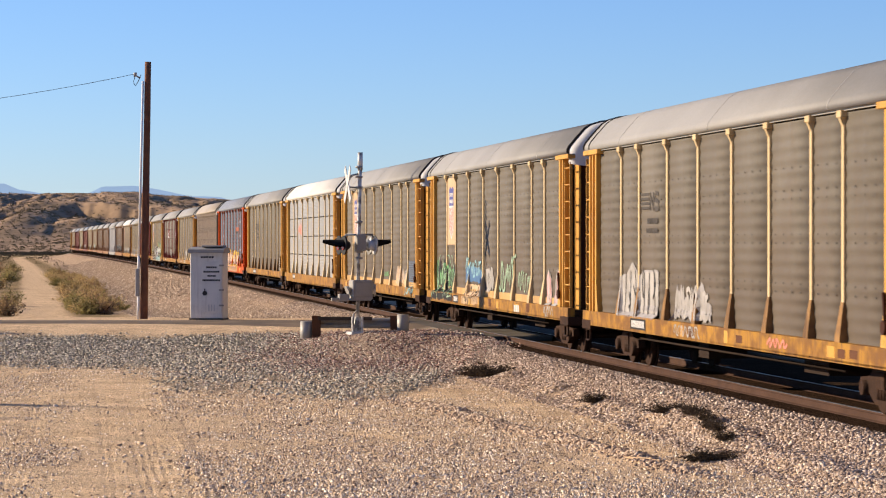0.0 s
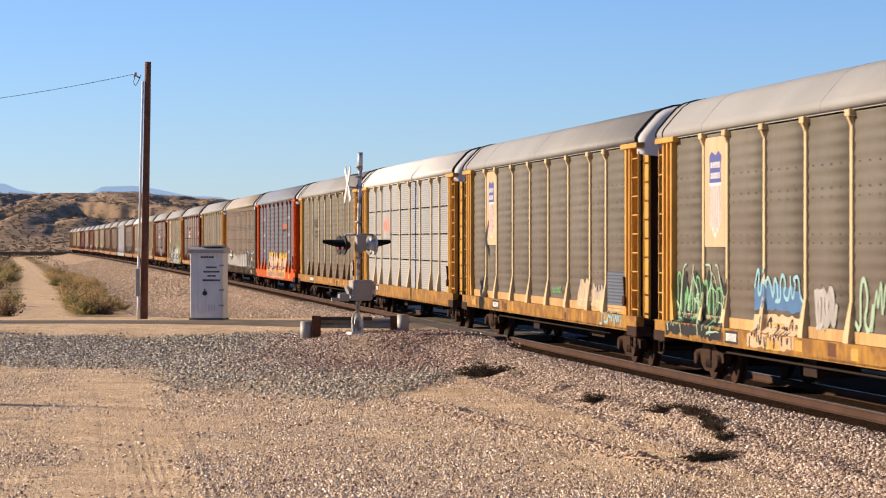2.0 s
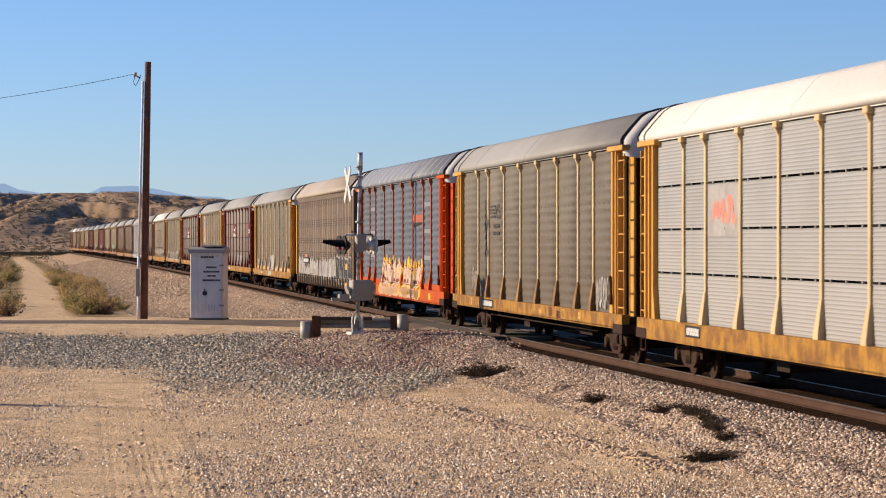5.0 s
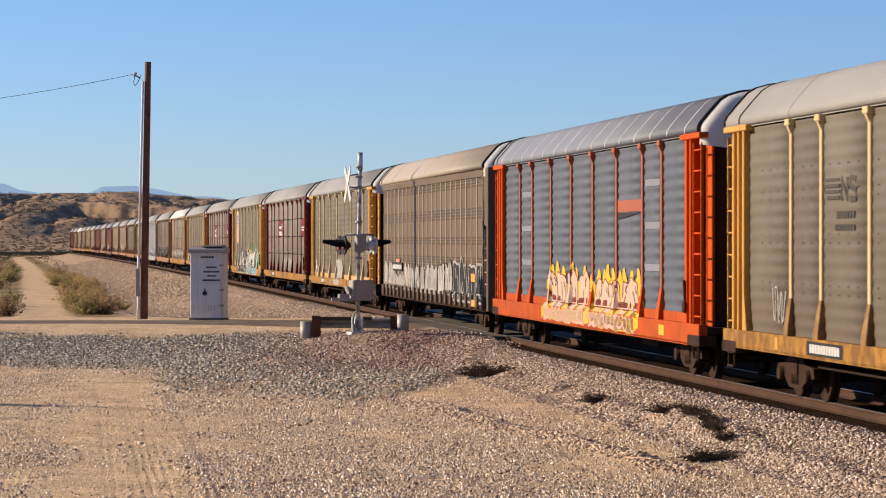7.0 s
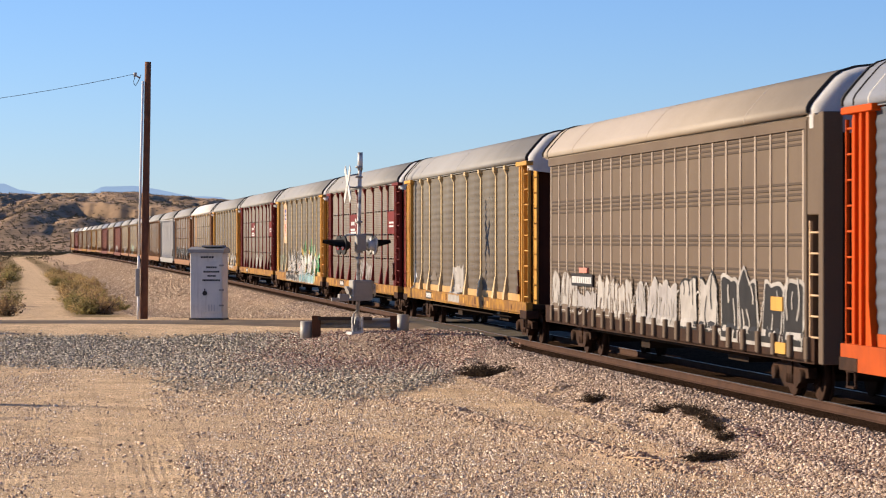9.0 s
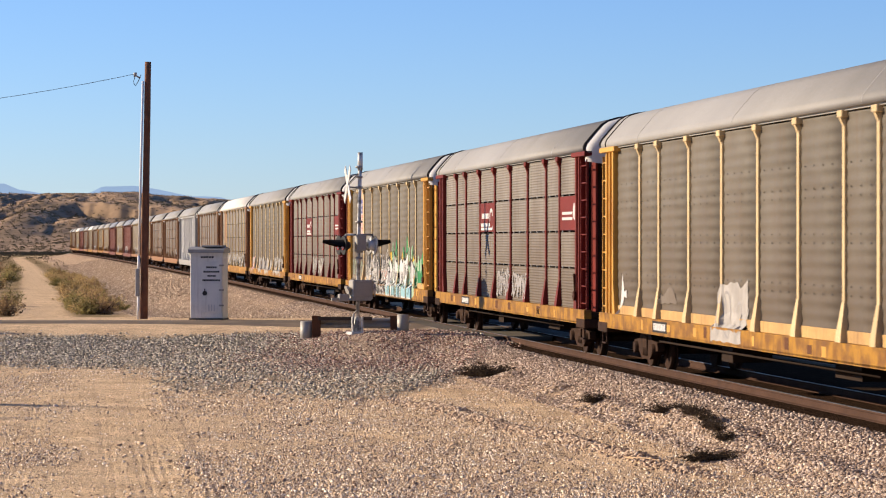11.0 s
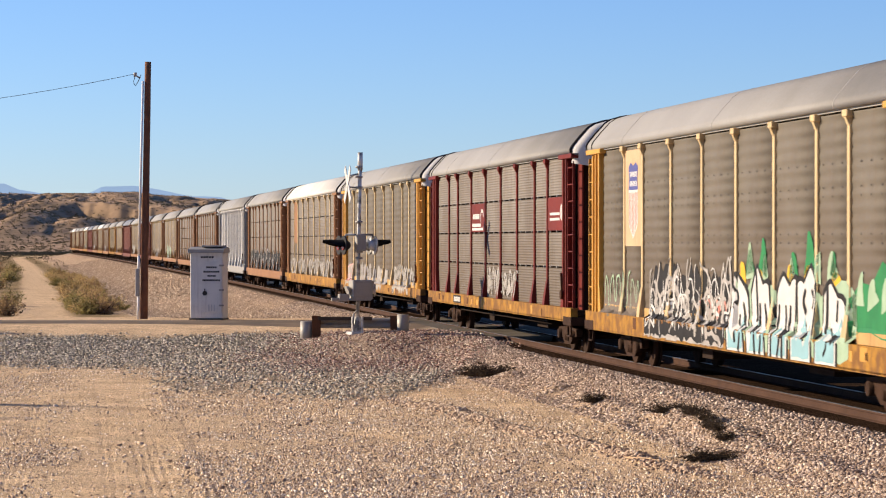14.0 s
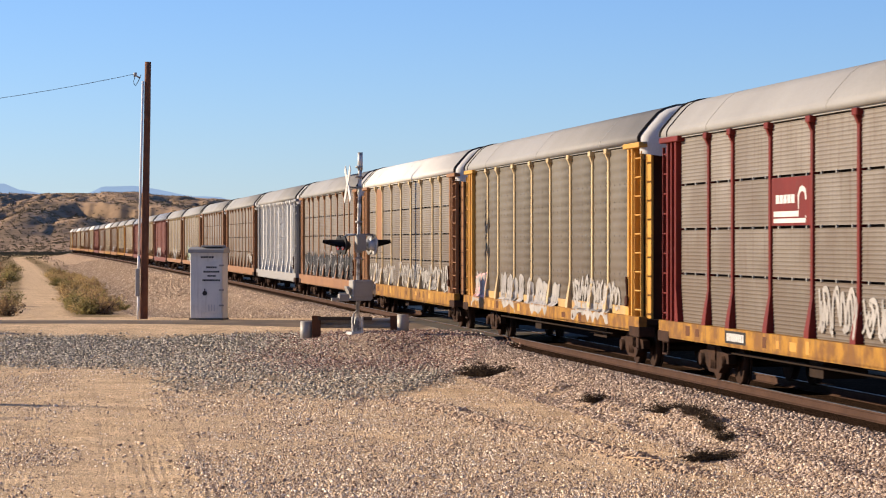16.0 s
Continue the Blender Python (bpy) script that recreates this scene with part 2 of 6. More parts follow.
def add_extrusion(bm, profile, x0, x1, axis="x"):
    """A closed profile of (a, b) points, drawn out along one axis."""
    def put(t, a, b):
        return {"x": (t, a, b), "y": (a, t, b), "z": (a, b, t)}[axis]
    r0 = [bm.verts.new(put(x0, a, b)) for a, b in profile]
    r1 = [bm.verts.new(put(x1, a, b)) for a, b in profile]
    n = len(profile)
    for k in range(n):
        bm.faces.new((r0[k], r0[(k + 1) % n], r1[(k + 1) % n], r1[k]))
    bm.faces.new(r0[::-1])
    bm.faces.new(r1)
    bmesh.ops.recalc_face_normals(bm, faces=bm.faces)


# ---- the line of the track ----
HALF = 1.55                      # from the track's centre to the outer face of a car's posts
S = np.arange(-420.0, 1260.0, 1.0)
PSI = np.full(len(S), radians(8.048))
PSI += np.where(S > 0, 0.035e-3 * np.minimum(S, 640), 0)
PSI -= np.where(S > 640, (S - 640) / 750.0, 0)
sx = np.concatenate([[0], np.cumsum(-np.sin((PSI[1:] + PSI[:-1]) / 2))])
sy = np.concatenate([[0], np.cumsum(np.cos((PSI[1:] + PSI[:-1]) / 2))])
zero = int(np.argmin(np.abs(S)))
TX = sx - sx[zero] + 6.9 + HALF * np.cos(PSI)
TY = sy - sy[zero] + 43.56 + HALF * np.sin(PSI)


def track(s, d=0.0, z=0.0):
    """The point s metres along the track, d metres to its left."""
    a = float(np.interp(s, S, PSI))
    return Vector((float(np.interp(s, S, TX)) - d * math.cos(a), float(np.interp(s, S, TY)) - d * math.sin(a), z))


def along(x, y):
    """For places x, y (arrays): metres along the track, and metres to its left."""
    s = np.clip(np.asarray(y, float) - 43.5, -400, 1200)
    for _ in range(4):
        a = np.interp(s, S, PSI)
        dx, dy = x - np.interp(s, S, TX), y - np.interp(s, S, TY)
        s = np.clip(s - dx * np.sin(a) + dy * np.cos(a), -400, 1240)
    a = np.interp(s, S, PSI)
    dx, dy = x - np.interp(s, S, TX), y - np.interp(s, S, TY)
    return s, -dx * np.cos(a) - dy * np.sin(a)


rng = np.random.default_rng(7)
LAT = rng.random((256, 256))


def vnoise(x, y):
    xi, yi = np.floor(x).astype(int), np.floor(y).astype(int)
    fx, fy = x - xi, y - yi
    fx, fy = fx * fx * (3 - 2 * fx), fy * fy * (3 - 2 * fy)
    g = lambda i, j: LAT[i % 256, j % 256]
    return (g(xi, yi) * (1 - fx) + g(xi + 1, yi) * fx) * (1 - fy) + (g(xi, yi + 1) * (1 - fx) + g(xi + 1, yi + 1) * fx) * fy


def fbm(x, y, octaves=4):
    out, amp, tot = 0, 1.0, 0
    for k in range(octaves):
        out, tot = out + amp * vnoise(x * 2 ** k + 17 * k, y * 2 ** k + 31 * k), tot + amp
        amp *= 0.5
    return out / tot


def step(a, b, v):
    t = np.clip((v - a) / (b - a), 0, 1)
    return t * t * (3 - 2 * t)


def blue_patch(x, y):
    """How far the spread of dark blue-grey ballast covers the ground."""
    n = fbm(x * 0.35, y * 0.12, 3) - 0.5
    near_edge = np.interp(x, [-16, -10.5, -7.6, -6.2, -2.2, -1.2, 1, 3], [80, 77, 72, 65, 61.5, 63, 78, 84])
    cover = 0.3 + 0.7 * step(0.36, 0.56, fbm(x * 0.22 + 8, y * 0.09 + 2, 4) + 0.12 * step(72, 84, y))
    return cover * step(-3.5, 1.5, y - near_edge + 9 * n) * step(2, -2, y - 90 + 4 * n) * step(3.4, 0.5, x + 2 * n) * step(-15.5, -13.0, x + 3 * n)


def reddish(x, y):
    """How far the spread ballast turns from blue-grey to reddish towards the signal."""
    return 0.85 * step(-7.5, -2.5, x + 3 * (fbm(x * 0.4, y * 0.2, 3) - 0.5)) * step(68, 78, y)


def windrow(x, y):
    """A low bladed ridge of stones and soil that crosses the gravel."""
    off = x - np.interp(y, [40, 44.2, 49.3, 56.9, 62], [4.1, 3.1, 1.72, 0.0, -1.6]) + 0.25 * (fbm(y * 0.5, y * 0 + 3, 2) - 0.5)
    return np.exp(-(off / 0.24) ** 2) * step(40, 43, y) * step(62, 57, y) * (0.4 + 0.6 * step(0.35, 0.55, fbm(y * 0.6 + 5, y * 0, 2)))


def height(x, y):
    s, d = along(x, y)
    ad = np.abs(d)
    z = -0.17 - 0.43 * step(1.75, 3.7, ad)
    far = step(70, 130, s)
    z = z - far * 0.75 * step(3.2, 8.0, ad)
    z = z + 0.10 * (fbm(x * 0.16, y * 0.16, 3) - 0.5) * step(2.5, 5, ad) + 0.05 * (fbm(x * 1.3 + 9, y * 1.3, 3) - 0.5) * step(1.6, 2.6, ad)
    # the made-up ground of the road and the level crossing
    road = step(80, 95, y) * step(125, 103, y) * step(-90, -40, x) * step(-2, 2, d)
    z = np.where(ad > 1.6, z + road * (-0.01 - z), z)
    cross = step(36, 42, s) * step(68, 62, s) * step(8.0, 4.0, ad)
    z = z + cross * (-0.03 - z) * (ad > 1.4)
    z = z + 0.1 * np.exp(-(((x + 2.6) / 1.6) ** 2 + ((y - 85.5) / 1.8) ** 2))
    z = z + 0.10 * blue_patch(x, y) * (1 - road)
    # a low windrow at the foot of the shoulder, and wheel ruts on the sandy lane
    z = z + 0.16 * np.exp(-((d - 3.25 - 0.5 * (fbm(s * 0.25, s * 0.0, 2) - 0.5)) / 0.35) ** 2) * step(0.45, 0.62, fbm(s * 0.35, s * 0 + 5, 2)) * step(40, 30, s)
    for mx, my, amp in ((4.2, 51.2, 0.12), (4.6, 49.2, 0.14), (4.8, 47.0, 0.12), (2.95, 58.0, 0.12), (3.4, 52.5, 0.1), (1.0, 71.0, 0.08)):
        z = z + amp * np.exp(-(((x - mx) / 0.3) ** 2 + ((y - my) / 0.75) ** 2))
    lane = x + 4.12 + 0.128 * (y - 37.5)
    fade = step(72, 58, y) * (0.35 + 0.65 * step(0.35, 0.6, fbm(x * 0.6, y * 0.25 + 2, 2)))
    for at, wide, deep in ((-0.28, 0.16, 0.01), (0.36, 0.3, 0.01), (-1.75, 0.22, 0.01), (1.0, 0.12, -0.015)):
        z = z - (deep + 0.007 * np.sin((lane - at) * math.tau / 0.13)) * np.exp(-((lane - at) / wide) ** 4) * fade
    # a low ridge of bladed stones
    z = z + 0.1 * windrow(x, y)
    return z


# ---- ground ----
def ground_material():
    m = bpy.data.materials.new("desert_ground")
    m.use_nodes = True
    nt = m.node_tree
    bs = nt.nodes["Principled BSDF"]
    N, Lk = nt.nodes.new, nt.links.new
    tc = N("ShaderNodeTexCoord")
    att = N("ShaderNodeAttribute")
    att.attribute_name = "soil"
    sep = N("ShaderNodeSeparateColor")
    Lk(att.outputs["Color"], sep.inputs[0])

    def nz(sc, det=5, rgh=0.6):
        n = N("ShaderNodeTexNoise")
        n.inputs["Scale"].default_value, n.inputs["Detail"].default_value, n.inputs["Roughness"].default_value = sc, det, rgh
        Lk(tc.outputs["Object"], n.inputs["Vector"])
        return n.outputs["Fac"]

    def rampc(fac, lo, hi, a, b):
        r = N("ShaderNodeValToRGB")
        r.color_ramp.elements[0].position, r.color_ramp.elements[1].position = lo, hi
        r.color_ramp.elements[0].color, r.color_ramp.elements[1].color = (*a, 1), (*b, 1)
        Lk(fac, r.inputs[0])
        return r.outputs[0]

    def mix(fac, a, b):
        x = N("ShaderNodeMix")
        x.data_type = "RGBA"
        Lk(fac, x.inputs["Factor"])
        Lk(a, x.inputs["A"])
        Lk(b, x.inputs["B"])
        return x.outputs["Result"]

    vor = N("ShaderNodeTexVoronoi")
    vor.inputs["Scale"].default_value = 16.0
    Lk(tc.outputs["Object"], vor.inputs["Vector"])
    vsep = N("ShaderNodeSeparateColor")
    Lk(vor.outputs["Color"], vsep.inputs[0])
    sand = rampc(nz(0.6), 0.35, 0.65, (0.7, 0.505, 0.315), (0.585, 0.41, 0.25))
    grit = rampc(nz(26, 4, 0.75), 0.4, 0.66, (0.68, 0.495, 0.32), (0.42, 0.295, 0.19))
    half = N("ShaderNodeMath")
    half.operation, half.inputs[1].default_value = "MULTIPLY", 0.45
    Lk(sep.outputs["Blue"], half.inputs[0])
    col = mix(half.outputs[0], sand, grit)
    pink = rampc(vsep.outputs["Red"], 0.0, 1.0, (0.2, 0.14, 0.104), (0.47, 0.35, 0.265))
    blue = rampc(vsep.outputs["Red"], 0.0, 1.0, (0.1, 0.085, 0.066), (0.3, 0.26, 0.2))
    scrub = rampc(nz(0.35, 6, 0.7), 0.35, 0.65, (0.38, 0.26, 0.15), (0.2, 0.155, 0.08))
    col = mix(sep.outputs["Red"], col, pink)
    col = mix(sep.outputs["Green"], col, blue)
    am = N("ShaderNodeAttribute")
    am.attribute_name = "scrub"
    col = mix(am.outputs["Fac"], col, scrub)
    # oily ballast near the rails, plus the train's shade painted behind them
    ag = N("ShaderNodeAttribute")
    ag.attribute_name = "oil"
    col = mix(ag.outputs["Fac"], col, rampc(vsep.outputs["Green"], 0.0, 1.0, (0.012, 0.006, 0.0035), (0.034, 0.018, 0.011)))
    Lk(col, bs.inputs["Base Color"])
    speck = N("ShaderNodeTexVoronoi")
    speck.inputs["Scale"].default_value = 30.0
    Lk(tc.outputs["Object"], speck.inputs["Vector"])
    ssep = N("ShaderNodeSeparateColor")
    Lk(speck.outputs["Color"], ssep.inputs[0])
    val = N("ShaderNodeMapRange")
    val.inputs["To Min"].default_value, val.inputs["To Max"].default_value = 0.62, 1.3
    Lk(ssep.outputs["Red"], val.inputs["Value"])
    wide = N("ShaderNodeMapRange")
    wide.inputs["From Min"].default_value, wide.inputs["From Max"].default_value = 0.3, 0.7
    wide.inputs["To Min"].default_value, wide.inputs["To Max"].default_value = 0.74, 1.16
    Lk(nz(1.1, 7, 0.7), wide.inputs["Value"])
    mul = N("ShaderNodeMath")
    mul.operation = "MULTIPLY"
    Lk(val.outputs[0], mul.inputs[0])
    Lk(wide.outputs[0], mul.inputs[1])
    hs = N("ShaderNodeHueSaturation")
    Lk(col, hs.inputs["Color"])
    Lk(mul.outputs[0], hs.inputs["Value"])
    col = hs.outputs["Color"]
    Lk(col, bs.inputs["Base Color"])
    bs.inputs["Roughness"].default_value = 1.0
    bs.inputs["Specular IOR Level"].default_value = 0.0
    bp = N("ShaderNodeBump")
    bp.inputs["Strength"].default_value, bp.inputs["Distance"].default_value = 0.8, 0.035
    Lk(nz(22, 5, 0.75), bp.inputs["Height"])
    Lk(bp.outputs[0], bs.inputs["Normal"])
    return m


def soil_at(x, y):
    """Pink ballast, blue ballast, loose grit, scrubland."""
    s, d = along(x, y)
    n = fbm(x * 0.5, y * 0.5, 3) - 0.5
    pink = step(4.3, 2.6, np.abs(d) + 1.6 * n)
    pink = np.maximum(pink, step(11, 7.5, np.abs(d) + 2 * n) * step(66, 80, s) * 0.75)
    pink = pink * (1 - 0.85 * step(36, 42, s) * step(66, 60, s) * step(2.4, 3.2, np.abs(d)))
    blue = blue_patch(x, y)
    pink, blue = np.maximum(pink, blue * reddish(x, y)), blue * (1 - reddish(x, y))
    grit = step(-0.1, 0.12, n + 0.2 * step(-6.5, -3, x) - 0.12) * step(95, 80, y) * step(0.5, 1.1, np.abs(x + 4.12 + 0.128 * (y - 37.5)))
    side_lane = np.abs(d - 14.5)
    scrub = step(105, 130, y) * step(1.1, 1.9, side_lane + n) * step(9, 11.5, np.abs(d))
    scrub = np.maximum(scrub, step(115, 150, y) * step(-9, -14, d))
    return np.clip(pink, 0, 1), np.clip(blue, 0, 1), np.clip(grit, 0, 1), np.clip(scrub, 0, 1)


def build_ground():
    ang = np.radians(np.concatenate([np.arange(-180, -14, 4.0), np.arange(-14, -10.5, 0.25), np.arange(-10.5, -2.5, 0.05), np.arange(-2.5, 10.5, 0.075), np.arange(10.5, 14, 0.25), np.arange(14, 180, 4.0)]))
    dist = np.concatenate([[0.02, 5, 12, 20, 27], np.arange(32, 112, 0.26), 112 * 1.022 ** np.arange(0, 175)])
    A, D = np.meshgrid(ang, dist)
    X, Y = D * np.sin(A) + 0.05, D * np.cos(A)
    Z = height(X, Y)
    na, nd = len(ang), len(dist)
    co = np.stack([X, Y, Z], -1).reshape(-1, 3)
    i, j = np.meshgrid(np.arange(nd - 1), np.arange(na), indexing="ij")
    j2 = (j + 1) % na
    quads = np.stack([i * na + j, i * na + j2, (i + 1) * na + j2, (i + 1) * na + j], -1).reshape(-1, 4)[:, ::-1]
    me = bpy.data.meshes.new("ground")
    me.from_pydata(co.tolist(), [], quads.tolist())
    me.polygons.foreach_set("use_smooth", [True] * len(me.polygons))
    p, b, g, sc = soil_at(X.ravel(), Y.ravel())
    soil = me.attributes.new("soil", "FLOAT_COLOR", "POINT")
    soil.data.foreach_set("color", np.stack([p, b, g, np.ones_like(p)], -1).ravel().astype(np.float32))
    at = me.attributes.new("scrub", "FLOAT", "POINT")
    at.data.foreach_set("value", sc.astype(np.float32))
    # dark from the near rail to far behind the track: stains and painted shade
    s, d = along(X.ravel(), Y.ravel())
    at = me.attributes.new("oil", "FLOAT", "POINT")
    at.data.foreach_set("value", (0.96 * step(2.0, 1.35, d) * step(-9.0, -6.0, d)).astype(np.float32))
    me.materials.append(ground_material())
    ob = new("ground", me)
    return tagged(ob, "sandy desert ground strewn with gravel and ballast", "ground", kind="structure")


def stone_material(name, a, b, c):
    m = bpy.data.materials.new(name)
    m.use_nodes = True
    nt = m.node_tree
    bs = nt.nodes["Principled BSDF"]
    ge = nt.nodes.new("ShaderNodeNewGeometry")
    rp = nt.nodes.new("ShaderNodeValToRGB")
    rp.color_ramp.elements[0].color, rp.color_ramp.elements[1].color = (*a, 1), (*c, 1)
    e = rp.color_ramp.elements.new(0.55)
    e.color = (*b, 1)
    nt.links.new(ge.outputs["Random Per Island"], rp.inputs[0])
    nt.links.new(rp.outputs[0], bs.inputs["Base Color"])
    bs.inputs["Roughness"].default_value = 0.95
    bs.inputs["Specular IOR Level"].default_value = 0.05
    return m


def stones(name, xy, lo, hi, material, label, seed, sink=0.25, fine=False):
    """Many broken stones lying on the ground, in one mesh."""
    r = np.random.default_rng(seed)
    if fine:
        base = np.array([(0.5, 0, -0.22), (-0.42, 0.25, -0.22), (-0.42, -0.25, -0.22), (0.25, 0.12, 0.45), (-0.28, -0.05, 0.4)])
        tri = np.array([(0, 1, 3), (1, 4, 3), (1, 2, 4), (2, 0, 3), (2, 3, 4)])
    else:
        base = np.array([(x, y, z) for z in (-0.36, 0.36) for y in (-0.36, 0.36) for x in (-0.36, 0.36)])
        tri = np.array([(4, 5, 6), (5, 7, 6), (0, 1, 4), (1, 5, 4), (1, 3, 5), (3, 7, 5), (3, 2, 7), (2, 6, 7), (2, 0, 6), (0, 4, 6)])
    n, k = len(xy), len(base)
    size = lo + (hi - lo) * r.random(n) ** 2.2
    jit = base[None] * (0.55 + 0.9 * r.random((n, k, 3)))
    jit = jit * (np.array([1.0, 1.0, 0.68]) * (0.75 + 0.5 * r.random((n, 1, 3)))) * size[:, None, None]
    a = r.random(n) * math.tau
    ca, sa = np.cos(a)[:, None], np.sin(a)[:, None]
    x = jit[:, :, 0] * ca - jit[:, :, 1] * sa + xy[:, 0:1]
    y = jit[:, :, 0] * sa + jit[:, :, 1] * ca + xy[:, 1:2]
    z = jit[:, :, 2] + (height(xy[:, 0], xy[:, 1]) + size * (0.35 - sink))[:, None]
    co = np.stack([x, y, z], -1).reshape(-1, 3)
    faces = (tri[None] + (np.arange(n) * k)[:, None, None]).reshape(-1, 3)
    me = bpy.data.meshes.new(name)
    me.vertices.add(len(co))
    me.vertices.foreach_set("co", co.ravel())
    me.loops.add(faces.size)
    me.loops.foreach_set("vertex_index", faces.ravel())
    me.polygons.add(len(faces))
    me.polygons.foreach_set("loop_start", np.arange(0, faces.size, 3))
    me.update(calc_edges=True)
    me.materials.append(material)
    return tagged(new(name, me), label, "stones", kind="stuff")


def gravel():
    r = np.random.default_rng(3)
    pink = stone_material("pinkish_ballast_stone", (0.135, 0.096, 0.074), (0.33, 0.24, 0.187), (0.7, 0.565, 0.45))
    blue = stone_material("blue_grey_ballast_stone", (0.125, 0.107, 0.084), (0.35, 0.3, 0.232), (0.72, 0.63, 0.5))
    tan = stone_material("tan_desert_stone", (0.2, 0.13, 0.088), (0.6, 0.43, 0.295), (0.9, 0.77, 0.61))
    red = stone_material("reddish_ballast_stone", (0.12, 0.065, 0.052), (0.29, 0.18, 0.145), (0.52, 0.39, 0.32))
    bank = stone_material("tan_bank_stone", (0.24, 0.165, 0.115), (0.42, 0.3, 0.21), (0.66, 0.52, 0.39))
    # ballast along the track
    n = 78000
    s = r.random(n) ** 1.6 * 105 - 8
    d = 1.45 + r.random(n) * 2.6
    keep = ~((s > 39) & (s < 64) & (d > 0.4))
    s, d = s[keep], d[keep]
    a = np.interp(s, S, PSI)
    xy = np.stack([np.interp(s, S, TX) - d * np.cos(a), np.interp(s, S, TY) - d * np.sin(a)], -1)
    stones("ballast", xy, 0.022, 0.072, pink, "pinkish crushed ballast stones beside the track", 1)
    # the rough bank beyond the crossing
    n = 36000
    s, d = 62 + 130 * r.random(n) ** 1.5, 1.9 + 8.0 * r.random(n)
    a = np.interp(s, S, PSI)
    xy = np.stack([np.interp(s, S, TX) - d * np.cos(a), np.interp(s, S, TY) - d * np.sin(a)], -1)
    keep = ~((xy[:, 1] > 94) & (xy[:, 1] < 103.5))
    stones("bank_rubble", xy[keep], 0.03, 0.12, bank, "tan rubble on the bank beside the track", 6, fine=True)
    n = 24000
    s, d = 150 + 300 * r.random(n) ** 1.4, 1.9 + 8.5 * r.random(n)
    a = np.interp(s, S, PSI)
    xy = np.stack([np.interp(s, S, TX) - d * np.cos(a), np.interp(s, S, TY) - d * np.sin(a)], -1)
    stones("far_rubble", xy, 0.06, 0.22, bank, "tan rubble on the bank beside the track", 9, fine=True)
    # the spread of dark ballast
    n = 240000
    x, y = -17 + r.random(n) * 21, 57 + r.random(n) * 42
    clump = step(0.3, 0.6, fbm(x * 0.8 + 4, y * 0.5, 3))
    keep = r.random(n) < blue_patch(x, y) * (0.25 + 0.75 * clump) * 0.8
    rose = r.random(n) < reddish(x, y)
    for name, mask, mt, label in (("dark_ballast", keep & ~rose, blue, "blue-grey crushed ballast spread over the sand"), ("red_ballast", keep & rose, red, "reddish crushed ballast spread over the sand")):
        stones(name, np.stack([x[mask], y[mask]], -1), 0.022, 0.09, mt, label, 2)
    # loose desert gravel, thick in drifts and thin on the lane
    n = 360000
    y = 36 + 50 * r.random(n) ** 1.5
    x = (r.random(n) * 2.1 - 1.05) * 0.165 * y
    g = fbm(x * 0.35 + 3, y * 0.22, 4)
    lane = step(1.3, 0.6, np.abs(x + 4.2 + 0.128 * (y - 37.5)) + 0.8 * (g - 0.5)) * step(76, 68, y)
    want = step(0.38, 0.57, g + 0.1 * step(-6, -1, x)) * (1 - 0.92 * lane) + 0.07 + 0.16 * (1 - lane)
    keep = (r.random(n) < want * 0.55)
    _, dd = along(x, y)
    keep &= dd > 2.3
    stones("gravel", np.stack([x[keep], y[keep]], -1), 0.013, 0.064, tan, "pale tan gravel lying loose on the sand", 4, fine=True)
    n = 26000
    y = 40 + 22 * r.random(n)
    x = np.interp(y, [40, 44.2, 49.3, 56.9, 62], [4.1, 3.1, 1.72, 0.0, -1.6]) + r.normal(0, 0.3, n)
    keep = r.random(n) < 0.85 * windrow(x, y)
    stones("ridge_stones", np.stack([x[keep], y[keep]], -1), 0.02, 0.085, bank, "tan and brown stones heaped in a low ridge", 12)
    n = 380
    y = 37 + 34 * r.random(n) ** 1.2
    x = (r.random(n) * 2 - 1) * 0.16 * y
    _, dd = along(x, y)
    keep = (dd > 2.2) & (fbm(x * 0.35 + 3, y * 0.22, 4) > 0.47)
    stones("loose_stones", np.stack([x[keep], y[keep]], -1), 0.05, 0.12, tan, "larger pale stones scattered on the gravel", 8)


